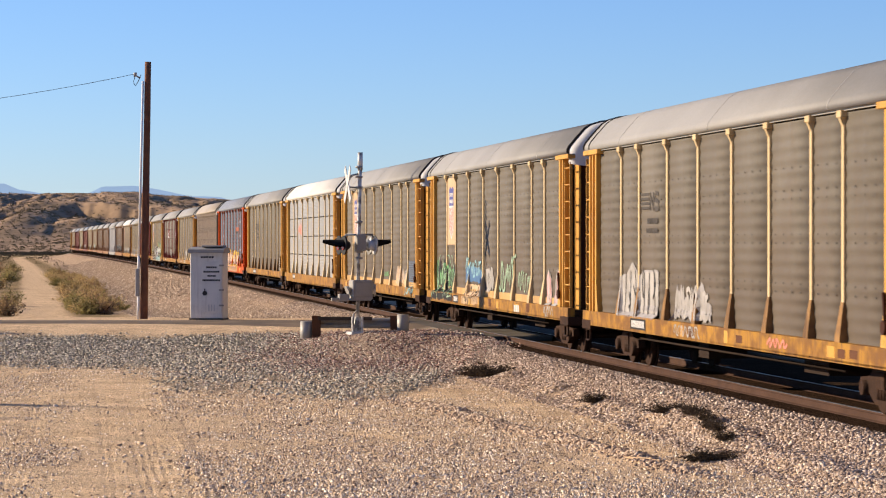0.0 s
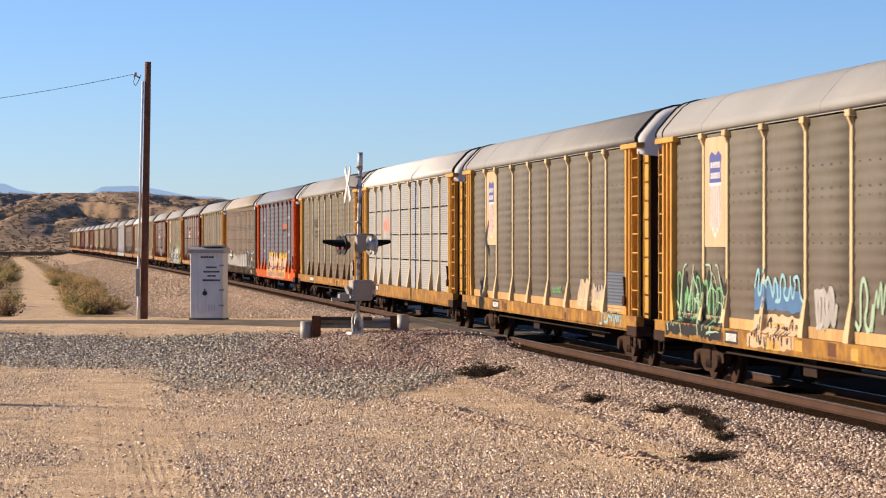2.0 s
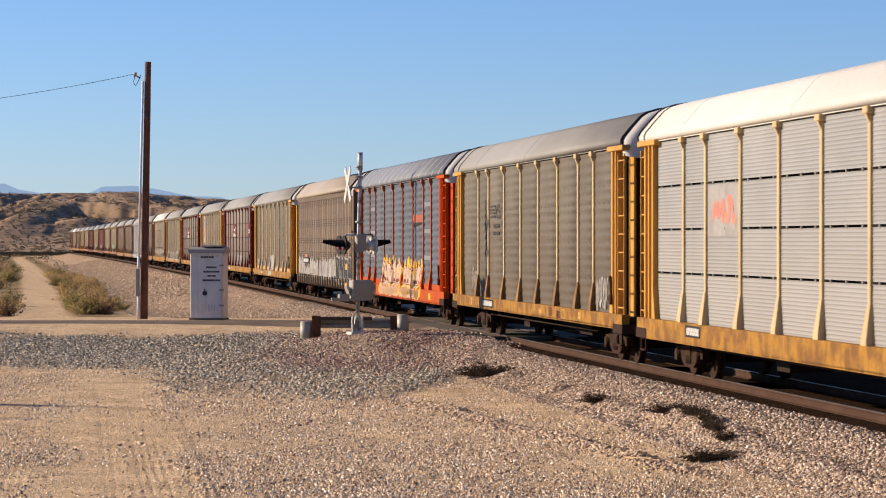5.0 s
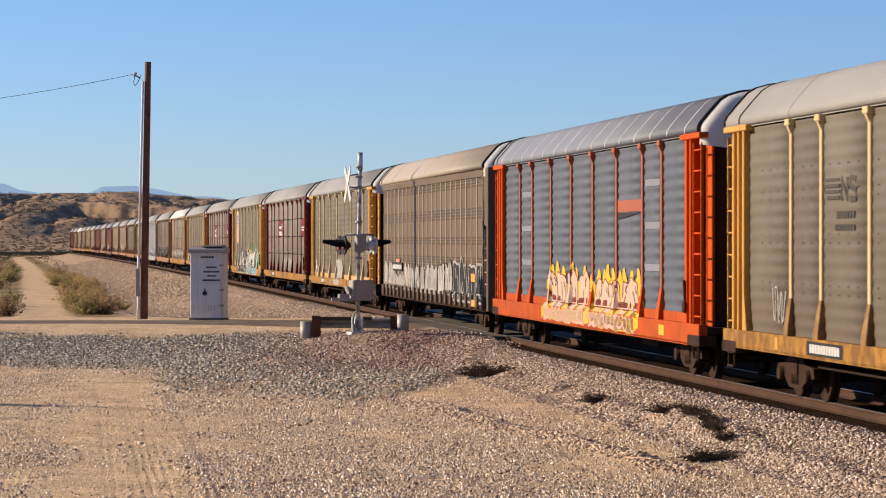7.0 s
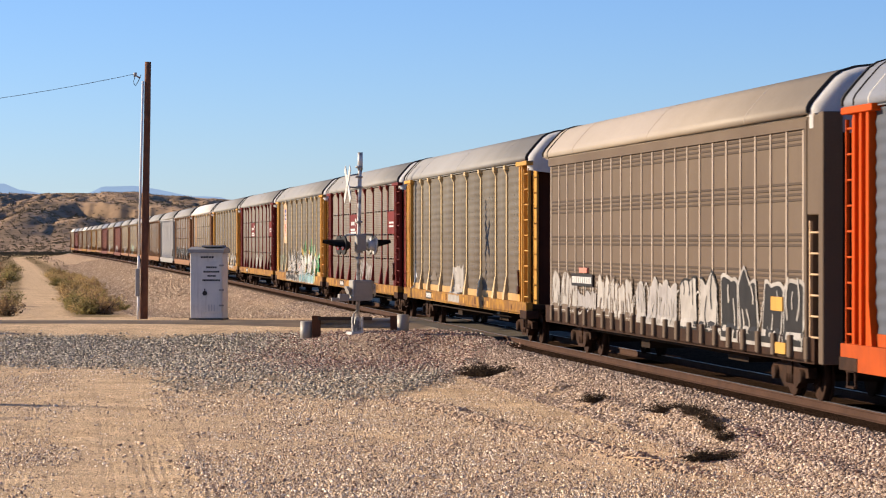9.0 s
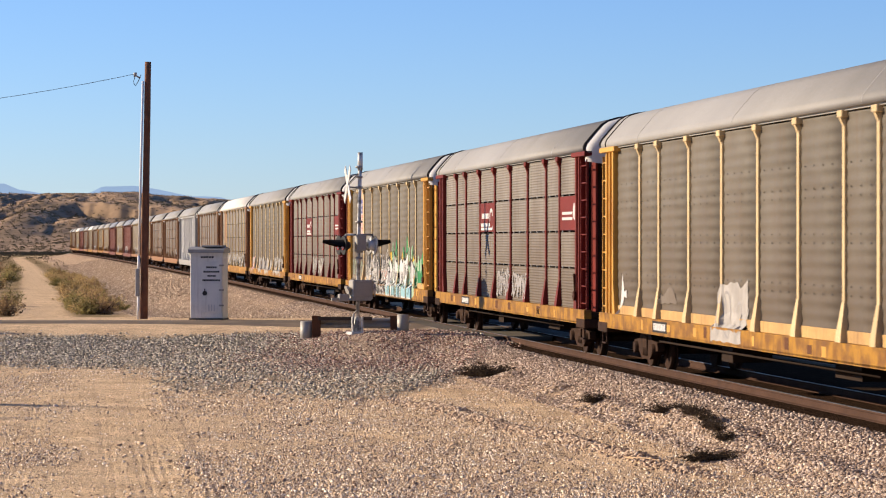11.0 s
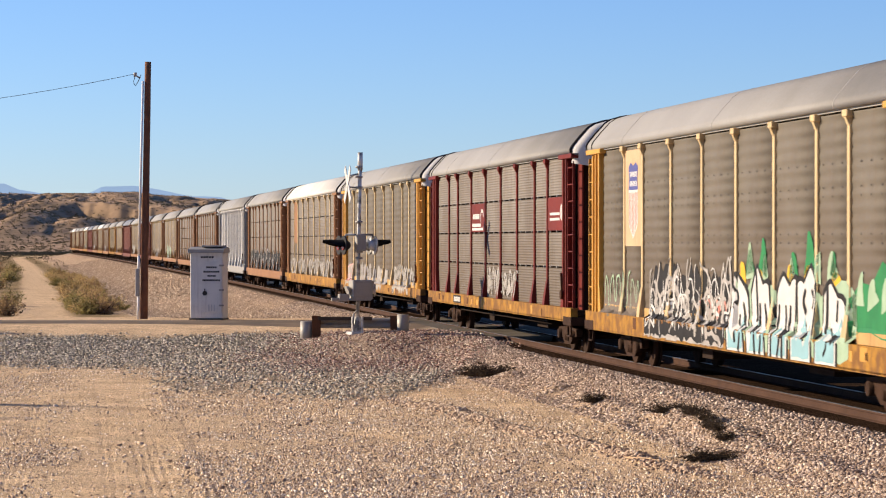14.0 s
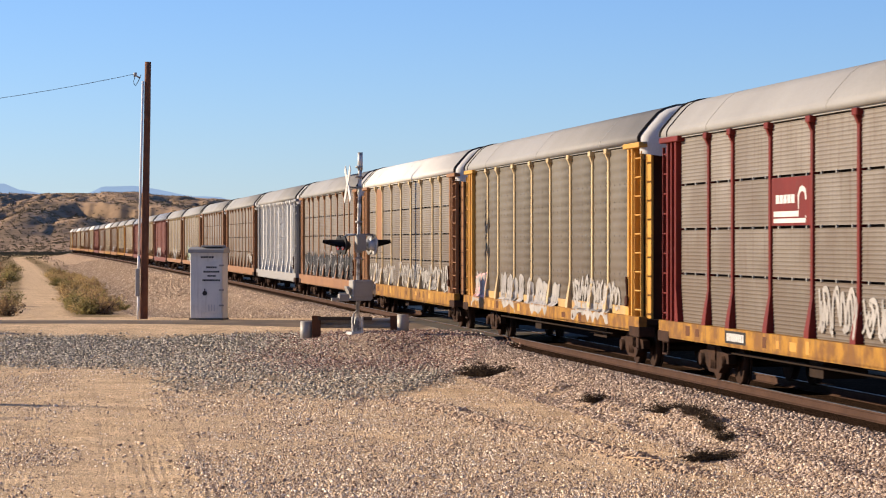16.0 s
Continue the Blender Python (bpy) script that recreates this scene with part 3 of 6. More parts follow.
# ---- far land ----
def hill_height(X, Y):
    n = fbm(X * 0.009, Y * 0.006, 5)
    gully = 1 - np.abs(fbm(X * 0.03 + 5 + 0.8 * n, Y * 0.006 + 3, 5) - 0.5) * 4.5
    rise = step(930, 1390, Y + 110 * (n - 0.5))
    top = np.interp(X, [-900, -420, -150, -105, -60, 500], [30, 28, 27, 24, 21, 14])
    face = rise * step(1430, 1340, Y)
    Z = -3 + rise * (top + 2.5) + 2.5 * (n - 0.5) * step(900, 1100, Y) * step(1420, 1250, Y) - 3.2 * np.clip(gully, 0, 1) ** 2 * face
    Z = Z + 2.6 * (fbm(X * 0.09, Y * 0.03, 4) - 0.5) * face + 1.4 * (fbm(X * 0.2, Y * 0.1, 3) - 0.5) * rise
    # cut banks, whose steep faces lie in shade, and rounded knolls before them
    wob = 14 * (fbm(X * 0.05 + 7, Y * 0.0 + 2, 4) - 0.5)
    for x0, x1, edge, drop in ((-172, -118, 1270, 6.0), (-196, -182, 1225, 3.0)):
        span = step(x0 - 6, x0 + 10, X) * step(x1 + 6, x1 - 10, X)
        Z = Z - drop * span * step(edge + 5, edge - 5, Y + wob + 0.6 * (X - x0)) * step(edge - 190, edge - 40, Y)
    for kx, ky, kr, kh in ((-156, 1180, 15, 4.5), (-174, 1150, 18, 3.0), (-206, 1190, 20, 3.0), (-132, 1210, 12, 3.5), (-236, 1150, 24, 3.0)):
        Z = Z + kh * np.exp(-((X - kx) / kr) ** 2 - ((Y - ky) / (2.4 * kr)) ** 2) * (0.7 + 0.6 * fbm(X * 0.12, Y * 0.05, 3))
    return np.maximum(Z, np.where(Y < 1000, height(X, Y), -3))


def build_hill():
    xs, ys = np.concatenate([np.linspace(-700, -300, 60), np.linspace(-298, -40, 330), np.linspace(-38, 300, 50)]), np.concatenate([np.linspace(930, 1440, 260), np.linspace(1450, 1700, 20)])
    X, Y = np.meshgrid(xs, ys)
    Z = hill_height(X, Y) - 3 * step(960, 930, Y)
    na = len(xs)
    i, j = np.meshgrid(np.arange(len(ys) - 1), np.arange(na - 1), indexing="ij")
    q = np.stack([i * na + j, i * na + j + 1, (i + 1) * na + j + 1, (i + 1) * na + j], -1).reshape(-1, 4)
    mt = mat("scrubby_badland_slope", (0.4, 0.265, 0.165), (0.2, 0.138, 0.082), 0.05, 0.8, 1.0, 0, 0.4, 0.45, contrast=0.12)
    me = mesh_of("hill", np.stack([X, Y, Z], -1).reshape(-1, 3).tolist(), q.tolist(), mt, smooth=True)
    tagged(new("hill", me), "eroded tan hills dotted with dark scrub", "hill", kind="structure")
    # distant range; haze is put into its blue colour and a faint glow
    mtn = mat("haze_painted_mountain", (0.12, 0.16, 0.22), (0.1, 0.13, 0.19), 0.004, 0.5, 1.0, 0, 0, 0.05)
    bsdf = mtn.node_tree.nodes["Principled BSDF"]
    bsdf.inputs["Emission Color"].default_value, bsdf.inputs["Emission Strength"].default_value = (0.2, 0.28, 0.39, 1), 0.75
    xs = np.linspace(-1500, 900, 300)
    px = 784 + xs / 4600 * 4950
    top = np.interp(px, [-900, -60, 0, 25, 90, 148, 175, 235, 272, 330, 385, 412, 470, 2000], [70, 100, 103, 92, 82, 84, 98, 99, 93, 80, 79, 71, 60, 40]) * 4600 / 4950 + CAM_Z
    top = top + 2.0 * (fbm(xs * 0.02, xs * 0, 4) - 0.5)
    v = [(x, 4600 - 300 * 0, -5) for x in xs] + [(x, 4650, z) for x, z in zip(xs, top)] + [(x, 4780, -5) for x in xs]
    n = len(xs)
    q = [(k, k + 1, n + k + 1, n + k) for k in range(n - 1)] + [(n + k, n + k + 1, 2 * n + k + 1, 2 * n + k) for k in range(n - 1)]
    tagged(new("mountain_range", mesh_of("mountain_range", v, q, mtn)), "distant mountain range with painted blue haze, beyond the hills", "mountain", kind="structure")


# ---- track ----
def sweep(name, profile, s0, s1, d, material, parent, stepm=6.0):
    """A rail: a closed profile of (across, up) drawn out along the line of the track."""
    ss = np.arange(s0, s1 + 0.1, stepm)
    v, f, n = [], [], len(profile)
    for s in ss:
        for a, z in profile:
            v.append(track(float(s), d + a, z))
    for k in range(len(ss) - 1):
        for j in range(n):
            f.append((k * n + j, k * n + (j + 1) % n, (k + 1) * n + (j + 1) % n, (k + 1) * n + j))
    return place(name, mesh_of(name, v, f, material), parent)


def build_track():
    tr = tagged(new("railway_track"), "single railway track of rusty rails on timber sleepers", "track", kind="structure")
    foot = [(-0.075, -0.18), (-0.075, -0.165), (-0.012, -0.145), (-0.012, -0.045), (-0.037, -0.035), (-0.037, -0.004), (0.037, -0.004), (0.037, -0.035), (0.012, -0.045), (0.012, -0.145), (0.075, -0.165), (0.075, -0.18)]
    head = [(-0.034, -0.004), (-0.03, 0.002), (0.03, 0.002), (0.034, -0.004)]
    for d in (0.755, -0.755):
        sweep("rail", foot, -30, 1000, d, M["rail"], tr)
        sweep("rail_head", head, -30, 1000, d, M["bright_rail"], tr)
    tie = bmesh.new()
    add_box(tie, -0.115, 0.115, -1.3, 1.3, -0.36, -0.178, 0.012)
    me = bpy.data.meshes.new("sleeper")
    tie.to_mesh(me)
    tie.free()
    me.materials.append(M["tie"])
    for k in range(190):
        s = -10 + k * 0.53
        if 40 < s < 63:
            continue
        ob = place("sleeper", me, tr)
        a = float(np.interp(s, S, PSI))
        ob.matrix_basis = Matrix.Translation(track(s)) @ pose(0, 0, random.uniform(-0.008, 0.004), 0, 0, 90 + math.degrees(a) + random.uniform(-1.2, 1.2))
    v, f = [], []
    for k in range(320):
        s = 91 + k * 1.06
        q = [track(s + a, d, z) for z in (-0.3, -0.178) for a, d in ((-0.12, 1.3), (0.12, 1.3), (0.12, -1.3), (-0.12, -1.3))]
        b = len(v)
        v += q
        f += [(b + 4, b + 5, b + 6, b + 7), (b, b + 1, b + 5, b + 4), (b + 1, b + 2, b + 6, b + 5), (b + 2, b + 3, b + 7, b + 6), (b + 3, b, b + 4, b + 7)]
    tagged(place("far_sleepers", mesh_of("far_sleepers", v, f, M["tie"]), tr), kind="stuff")
    # crossing panels beside and between the rails
    cr = tagged(new("level_crossing"), "grey concrete level crossing panels set between the rails", "crossing", kind="structure")
    for k in range(9):
        s0 = 41.0 + k * 2.35
        for d0, d1 in ((-0.66, 0.66), (0.84, 1.75), (-1.75, -0.84)):
            bm = bmesh.new()
            mid = track(s0 + 1.16)
            add_box(bm, -1.16, 1.16, d0, d1, -0.17, -0.012 + random.uniform(-0.008, 0.004), 0.015)
            ob = part("panel", bm, M["concrete"], cr)
            ob.matrix_basis = Matrix.Translation(mid) @ pose(0, 0, 0, 0, 0, 90 + math.degrees(float(np.interp(s0, S, PSI))))
    # asphalt road up to the crossing
    v, f, rows = [], [], []
    for k, x in enumerate(np.linspace(-60, 1.5, 50)):
        t = step(-12, 0, x)
        y0, y1 = 97.0 - 5.4 * t, 101.0 + 1.0 * t
        for j in range(5):
            y = y0 + (y1 - y0) * j / 4
            s, d = along(np.array([x]), np.array([y]))
            if d[0] < 1.8:
                x_, y_, _ = track(float(s[0]), 1.8)
            else:
                x_, y_ = x, y
            v.append((x_, y_, float(height(np.array([x_]), np.array([y_]))[0]) + 0.035 - 0.03 * (j in (0, 4))))
        if k:
            for j in range(4):
                b = k * 5 + j
                f.append((b - 5, b, b + 1, b - 4))
    tagged(new("road", mesh_of("road", v, f, M["asphalt"], True)), "narrow sand-blown asphalt road leading to the crossing", "road", kind="structure")


# ---- railcars ----
POSTS = (-9.0, -7.05, -4.22, -1.4, 1.4, 4.22, 7.05, 9.0)
END0, END1 = 11.55, 12.98
SILL0, SILL1, EAVE = 0.76, 1.18, 5.04
CACHE = {}


def shared(key, make):
    if key not in CACHE:
        CACHE[key] = make()
    return CACHE[key]


def to_mesh(bm, name, material, smooth=False):
    me = bpy.data.meshes.new(name)
    if smooth:
        for fc in bm.faces:
            fc.smooth = True
    bm.to_mesh(me)
    bm.free()
    me.materials.append(material)
    return me


def corrugated(x0, x1, za, zb, y, pitch, depth):
    """A sheet with horizontal ribs."""
    bm = bmesh.new()
    n = max(1, round((zb - za) / pitch))
    m = 8 if pitch > 0.2 else 3
    prof = [(y - depth * (0.5 - 0.5 * math.cos(math.tau * k / m)), za + (zb - za) * k / (n * m)) for k in range(n * m + 1)]
    front = len(prof) - 1
    prof += [(y - depth - 0.02, zb), (y - depth - 0.02, za)]
    add_extrusion(bm, prof, x0, x1)
    for k, fc in enumerate(bm.faces):
        fc.smooth = k < front and pitch > 0.2
    return bm


FOOT = 0.66                      # height of the flared foot of a post


def post_mesh(w, key, material):
    def make():
        bm = boxes((-w / 2, w / 2, 1.36, 1.488, SILL1 + 0.3, EAVE - 0.12), bevel=0.008)
        add_box(bm, -w * 0.95, w * 0.95, 1.34, 1.56, EAVE - 0.15, EAVE - 0.03, 0.012)
        add_extrusion(bm, [(1.36, EAVE - 0.3), (1.488, EAVE - 0.3), (1.55, EAVE - 0.15), (1.36, EAVE - 0.15)], -w * 0.4, w * 0.4)
        return to_mesh(bm, "post", material)
    return shared(("post", w, key), make)


def foot_mesh(w, key, material):
    """The tapered foot of a post: wider and deeper towards the sill."""
    def make():
        bm = bmesh.new()
        rings = []
        for z, hw, y in ((SILL1 - 0.02, w / 2 + 0.085, 1.585), (SILL1 + 0.12, w / 2 + 0.075, 1.575), (SILL1 + FOOT, w / 2 + 0.004, 1.492)):
            rings.append([bm.verts.new(c) for c in ((-hw, 1.36, z), (hw, 1.36, z), (hw, y, z), (-hw, y, z))])
        for a, b in zip(rings[:-1], rings[1:]):
            for k in range(4):
                bm.faces.new((a[k], a[(k + 1) % 4], b[(k + 1) % 4], b[k]))
        bm.faces.new(rings[0][::-1])
        bm.faces.new(rings[-1])
        return to_mesh(bm, "post_foot", material)
    return shared(("foot", w, key), make)


ROOF = [(1.57, EAVE), (1.575, EAVE + 0.11), (1.53, EAVE + 0.22), (1.35, EAVE + 0.475), (1.13, EAVE + 0.76), (0.98, EAVE + 0.875), (0.72, EAVE + 0.965), (0.36, EAVE + 1.015), (0.0, EAVE + 1.03)]
ROOF = [(y, EAVE + 0.85 * (z - EAVE)) for y, z in ROOF]
ROOF = ROOF + [(-y, z) for y, z in ROOF[-2::-1]]


def roof_mesh(x0, x1, swell, key, material):
    def make():
        bm = bmesh.new()
        add_extrusion(bm, [(y * (1 + swell), z + swell * 1.2) for y, z in ROOF], x0, x1)
        for fc in bm.faces:
            fc.smooth = len(fc.verts) == 4 and abs(fc.normal.x) < 0.5
        return to_mesh(bm, "roof", material)
    return shared(("roof", x0, x1, key), make)


def end_hood():
    """A domed white hood that closes the roof at the near end."""
    bm = bmesh.new()
    rings = []
    for x, k, dz in ((-12.76, 0.975, 0.0), (-12.9, 0.955, -0.03), (-13.0, 0.88, -0.1), (-13.06, 0.7, -0.22), (-13.08, 0.4, -0.4)):
        rings.append([bm.verts.new((x, y * k, EAVE - 0.25 + (z - EAVE + 0.25) * (k * 0.5 + 0.5) + dz * 0.3)) for y, z in [(1.57, EAVE - 0.25), *ROOF, (-1.57, EAVE - 0.25)]])
    for a, b in zip(rings[:-1], rings[1:]):
        for k in range(len(a) - 1):
            bm.faces.new((a[k], a[k + 1], b[k + 1], b[k]))
    bm.faces.new(rings[-1])
    bmesh.ops.recalc_face_normals(bm, faces=bm.faces)
    return to_mesh(bm, "end_hood", M["white"], True)


def ribbon(bm, pts, w, y):
    """A flat painted stroke through points (x, z) on a plane at y."""
    left, right = [], []
    for k, (x, z) in enumerate(pts):
        a, b = pts[max(k - 1, 0)], pts[min(k + 1, len(pts) - 1)]
        tx, tz = b[0] - a[0], b[1] - a[1]
        q = math.hypot(tx, tz) or 1.0
        nx, nz = -tz / q * w / 2, tx / q * w / 2
        left.append(bm.verts.new((x + nx, y, z + nz)))
        right.append(bm.verts.new((x - nx, y, z - nz)))
    for k in range(len(pts) - 1):
        bm.faces.new((left[k], left[k + 1], right[k + 1], right[k]))


def blob(bm, x0, x1, z0, z1, y, r, n=14, rag=0.25):
    """A flat rounded patch of paint with an uneven edge."""
    cx, cz = (x0 + x1) / 2, (z0 + z1) / 2
    vs = []
    for k in range(n):
        a = k * math.tau / n
        c, s = math.cos(a), math.sin(a)
        c, s = math.copysign(abs(c) ** 0.8, c), math.copysign(abs(s) ** 0.7, s)
        g = 1 - rag * r.random()
        vs.append(bm.verts.new((cx + c * g * abs(x1 - x0) / 2, y, cz + s * g * abs(z1 - z0) / 2)))
    bm.faces.new(vs)


# ---- sprayed paint, which follows panels, posts and sill ----
def skin(x, z, flat=False):
    """How far out the surface of a car's side stands at x, z."""
    if flat:
        return 1.478 if z > SILL1 + 0.01 else 1.504
    if z < SILL1 + 0.015:
        return 1.603
    t = max(0.0, 1 - (z - SILL1) / FOOT)
    for p in POSTS:
        if abs(x - p) < 0.085 + 0.085 * t:
            return 1.494 + 0.095 * t
    return 1.476 if z < SILL1 + 0.21 else 1.457


class Spray:
    """One colour of sprayed paint: strokes and patches in one mesh."""

    def __init__(self, flat=False, lift=0.0):
        self.v, self.f, self.flat, self.lift, self.n, self.spans = [], [], flat, lift, 0, []

    def grid(self, rows):
        """Rows of equally many points (x, z), joined to a sheet that lies on the car's side."""
        b, m, f0 = len(self.v), len(rows[0]), len(self.f)
        up = self.lift + 0.0002 * (self.n % 24)
        self.n += 1
        for row in rows:
            row = [(x, max(z, SIDE["low"])) for x, z in row]
            self.v += [(x, skin(x, z, self.flat) + up, z) for x, z in row]
        for i in range(len(rows) - 1):
            for j in range(m - 1):
                a = b + i * m + j
                self.f.append((a, a + 1, a + m + 1, a + m))
        self.spans.append((b, len(self.v), f0, len(self.f)))

    def stroke(self, pts, w, taper=0.0):
        """A rounded stroke through a few points."""
        for _ in range(2):
            out = [pts[0]]
            for (ax, az), (bx, bz) in zip(pts[:-1], pts[1:]):
                out += [(ax * 0.75 + bx * 0.25, az * 0.75 + bz * 0.25), (ax * 0.25 + bx * 0.75, az * 0.25 + bz * 0.75)]
            pts = out + [pts[-1]]
        fine = [pts[0]]
        for p, q in zip(pts[:-1], pts[1:]):
            n = max(1, int(math.hypot(q[0] - p[0], q[1] - p[1]) / 0.09))
            fine += [(p[0] + (q[0] - p[0]) * k / n, p[1] + (q[1] - p[1]) * k / n) for k in range(1, n + 1)]
        m = max(2, int(w / 0.07) + 1)
        rows = []
        last = len(fine) - 1
        for k, (x, z) in enumerate(fine):
            a, b = fine[max(k - 2, 0)], fine[min(k + 2, last)]
            tx, tz = b[0] - a[0], b[1] - a[1]
            q = math.hypot(tx, tz) or 1.0
            ww = w * (1 - taper * k / max(last, 1)) * (0.72 if k in (0, last) else 1.0)
            rows.append([(x - tz / q * ww * (j / (m - 1) - 0.5), z + tx / q * ww * (j / (m - 1) - 0.5)) for j in range(m)])
        self.grid(rows)

    def patch(self, x0, x1, z0, z1, r, ragged=0.3, drip=0.1, freq=0.16):
        """A filled area with a spiky top and a dripping foot."""
        n = max(3, int((x1 - x0) / 0.06))
        kn = max(2, int((x1 - x0) / freq))
        tops = [1 - ragged * r.random() * (1.0 if 0 < q < kn else 1.6) for q in range(kn + 1)]
        feet = [drip * r.random() for _ in range(kn + 1)]
        m = max(3, int((z1 - z0) / 0.12))
        rows = []
        for i in range(n + 1):
            u = i / n * kn
            k = min(int(u), kn - 1)
            top, low = tops[k] + (tops[k + 1] - tops[k]) * (u - k), feet[k] + (feet[k + 1] - feet[k]) * (u - k)
            rows.append([(x0 + (x1 - x0) * i / n, z0 + (z1 - z0) * (low + (top - low) * j / m)) for j in range(m + 1)])
        self.grid(rows)

    def done(self, car, material, name="graffiti", split=False):
        """Link the paint: letter by letter, or all strokes of one tangle together."""
        spans = self.spans if split else [(0, len(self.v), 0, len(self.f))]
        for v0, v1, f0, f1 in spans:
            if v1 > v0:
                faces = [tuple(q - v0 for q in f) for f in self.f[f0:f1]]
                ob = place(name, mesh_of(name, self.v[v0:v1], faces, M[material]), car)
                tagged(ob, M[material].name.replace("_", " "), kind="stuff" if not split and self.n > 1 else "")


SIDE = {"low": 0.875}            # lower edge of the sill of the car being painted
LOOPS = (
    ((0.0, 0.0), (0.1, 0.8), (0.35, 1.0), (0.5, 0.5), (0.6, 0.1), (0.75, 0.9), (1.0, 0.7), (1.05, 0.0)),
    ((0.0, 0.3), (0.2, 1.0), (0.4, 0.9), (0.35, 0.1), (0.6, 0.0), (0.75, 0.8), (1.0, 1.0)),
    ((-0.1, 0.1), (0.3, 0.0), (0.2, 0.7), (0.5, 1.0), (0.7, 0.6), (0.55, 0.2), (0.9, 0.05), (1.1, 0.6)),
    ((0.0, 1.0), (0.15, 0.2), (0.4, 0.0), (0.5, 0.7), (0.3, 0.95), (0.8, 1.0), (0.85, 0.2), (1.1, 0.0)),
    ((0.0, 0.0), (0.25, 0.9), (0.3, 0.2), (0.5, 0.95), (0.6, 0.1), (0.8, 1.0), (1.0, 0.1)),
)


def letters_of(x0, x1, z0, z1, n, r):
    """Abstract sprayed loops, one after another along the side, that spell nothing."""
    w = (x1 - x0) / n
    for k in range(n):
        a, b = x1 - k * w, x1 - (k + 1) * w
        lean, lo, hi = r.uniform(-0.15, 0.15), z0 + 0.1 * (z1 - z0) * r.random(), z1 - 0.2 * (z1 - z0) * r.random()
        yield [(a + (b - a) * (u + lean * (v - 0.5)) + 0.07 * w * r.uniform(-1, 1), lo + (hi - lo) * min(1, max(0, v + r.uniform(-0.12, 0.12)))) for u, v in r.choice(LOOPS)], w


def block_rows(a, b, z0, z1, lean, tops, grow):
    """A leaning block with an uneven top, as rows of points."""
    lo, hi = min(a, b) - grow, max(a, b) + grow
    n, m = max(4, int((hi - lo) / 0.06)), max(4, int((z1 - z0) / 0.11))
    rows = []
    for i in range(n + 1):
        u = i / n
        k = min(int(u * (len(tops) - 1)), len(tops) - 2)
        f = u * (len(tops) - 1) - k
        top = (tops[k] * (1 - f) + tops[k + 1] * f) * (1 - 0.16 * abs(2 * u - 1) ** 3)
        zt = z0 + (z1 - z0) * top + grow
        rows.append([(lo + (hi - lo) * u + lean * j / m, max(SIDE["low"], z0 - grow + (zt - z0 + grow) * j / m)) for j in range(m + 1)])
    return rows


def tag(car, x0, x1, z0, z1, line, n, seed, w=0.06, flat=False, twice=False):
    """A thin sprayed signature of loops."""
    r = random.Random(seed)
    sp = Spray(flat, 0.004)
    for _ in range(2 if twice else 1):
        for pts, _w in letters_of(min(x0, x1), max(x0, x1), z0, z1, n, r):
            sp.stroke(pts, w * r.uniform(0.8, 1.3))
    sp.done(car, line)


def piece(car, x0, x1, z0, z1, fill, line, n, seed, fat=0.42, inner=None, back=None, flat=False, foot=None, edge=0.09):
    """Large sprayed letters: a backing patch, dark outline, fill, inner lines and a second colour at the foot."""
    r = random.Random(seed)
    lo, hi = min(x0, x1), max(x0, x1)
    if back:
        sp = Spray(flat, 0.001)
        sp.patch(lo - 0.15, hi + 0.15, z0 - 0.03, z1 + 0.22, r, 0.32, 0.06, 0.3)
        sp.done(car, back)
    outline, body, mid, low = Spray(flat, 0.004), Spray(flat, 0.0095), Spray(flat, 0.02), Spray(flat, 0.015)
    w = (hi - lo) / n
    for k in range(n):
        a, b = lo + (k + 0.5 - fat) * w, lo + (k + 0.5 + fat) * w
        lean, zt = r.uniform(-0.2, 0.2) * w, z1 - (z1 - z0) * 0.15 * r.random()
        tops = [r.uniform(0.72, 1.0) for _ in range(4)]
        outline.grid(block_rows(a, b, z0, zt, lean, tops, edge))
        body.grid(block_rows(a, b, z0, zt, lean, tops, 0.0))
        if foot:
            low.patch(a + 0.06, b - 0.06, z0 + 0.03, z0 + (zt - z0) * r.uniform(0.4, 0.65), r, 0.95, 0.05, 0.3)
        for q in range(2 + (r.random() < 0.6)):
            x, h = a + (b - a) * (0.2 + 0.28 * q + 0.1 * r.random()), zt - z0
            v0, v1 = r.choice(((0.0, 0.6), (0.35, 1.0), (0.1, 0.45), (0.5, 0.8)))
            bend = (b - a) * r.uniform(-0.2, 0.2)
            mid.stroke([(x, z0 + h * v0), (x + bend, z0 + h * (v0 * 0.6 + v1 * 0.4)), (x + lean * 0.7, z0 + h * v1 * 0.94)], max(0.05, edge * r.uniform(0.8, 1.7)), 0.3)
        if inner:
            for q in range(3):
                x = a + (b - a) * (0.16 + 0.3 * q)
                mid.stroke([(x + r.uniform(-0.06, 0.06), z0 + (zt - z0) * v) for v in (0.04, 0.3, 0.55, 0.85)], 0.045)
    outline.done(car, line, "graffiti_outline", True)
    body.done(car, fill, "graffiti_letter", True)
    mid.done(car, inner or line)
    if foot:
        low.done(car, foot, "graffiti_letter", True)


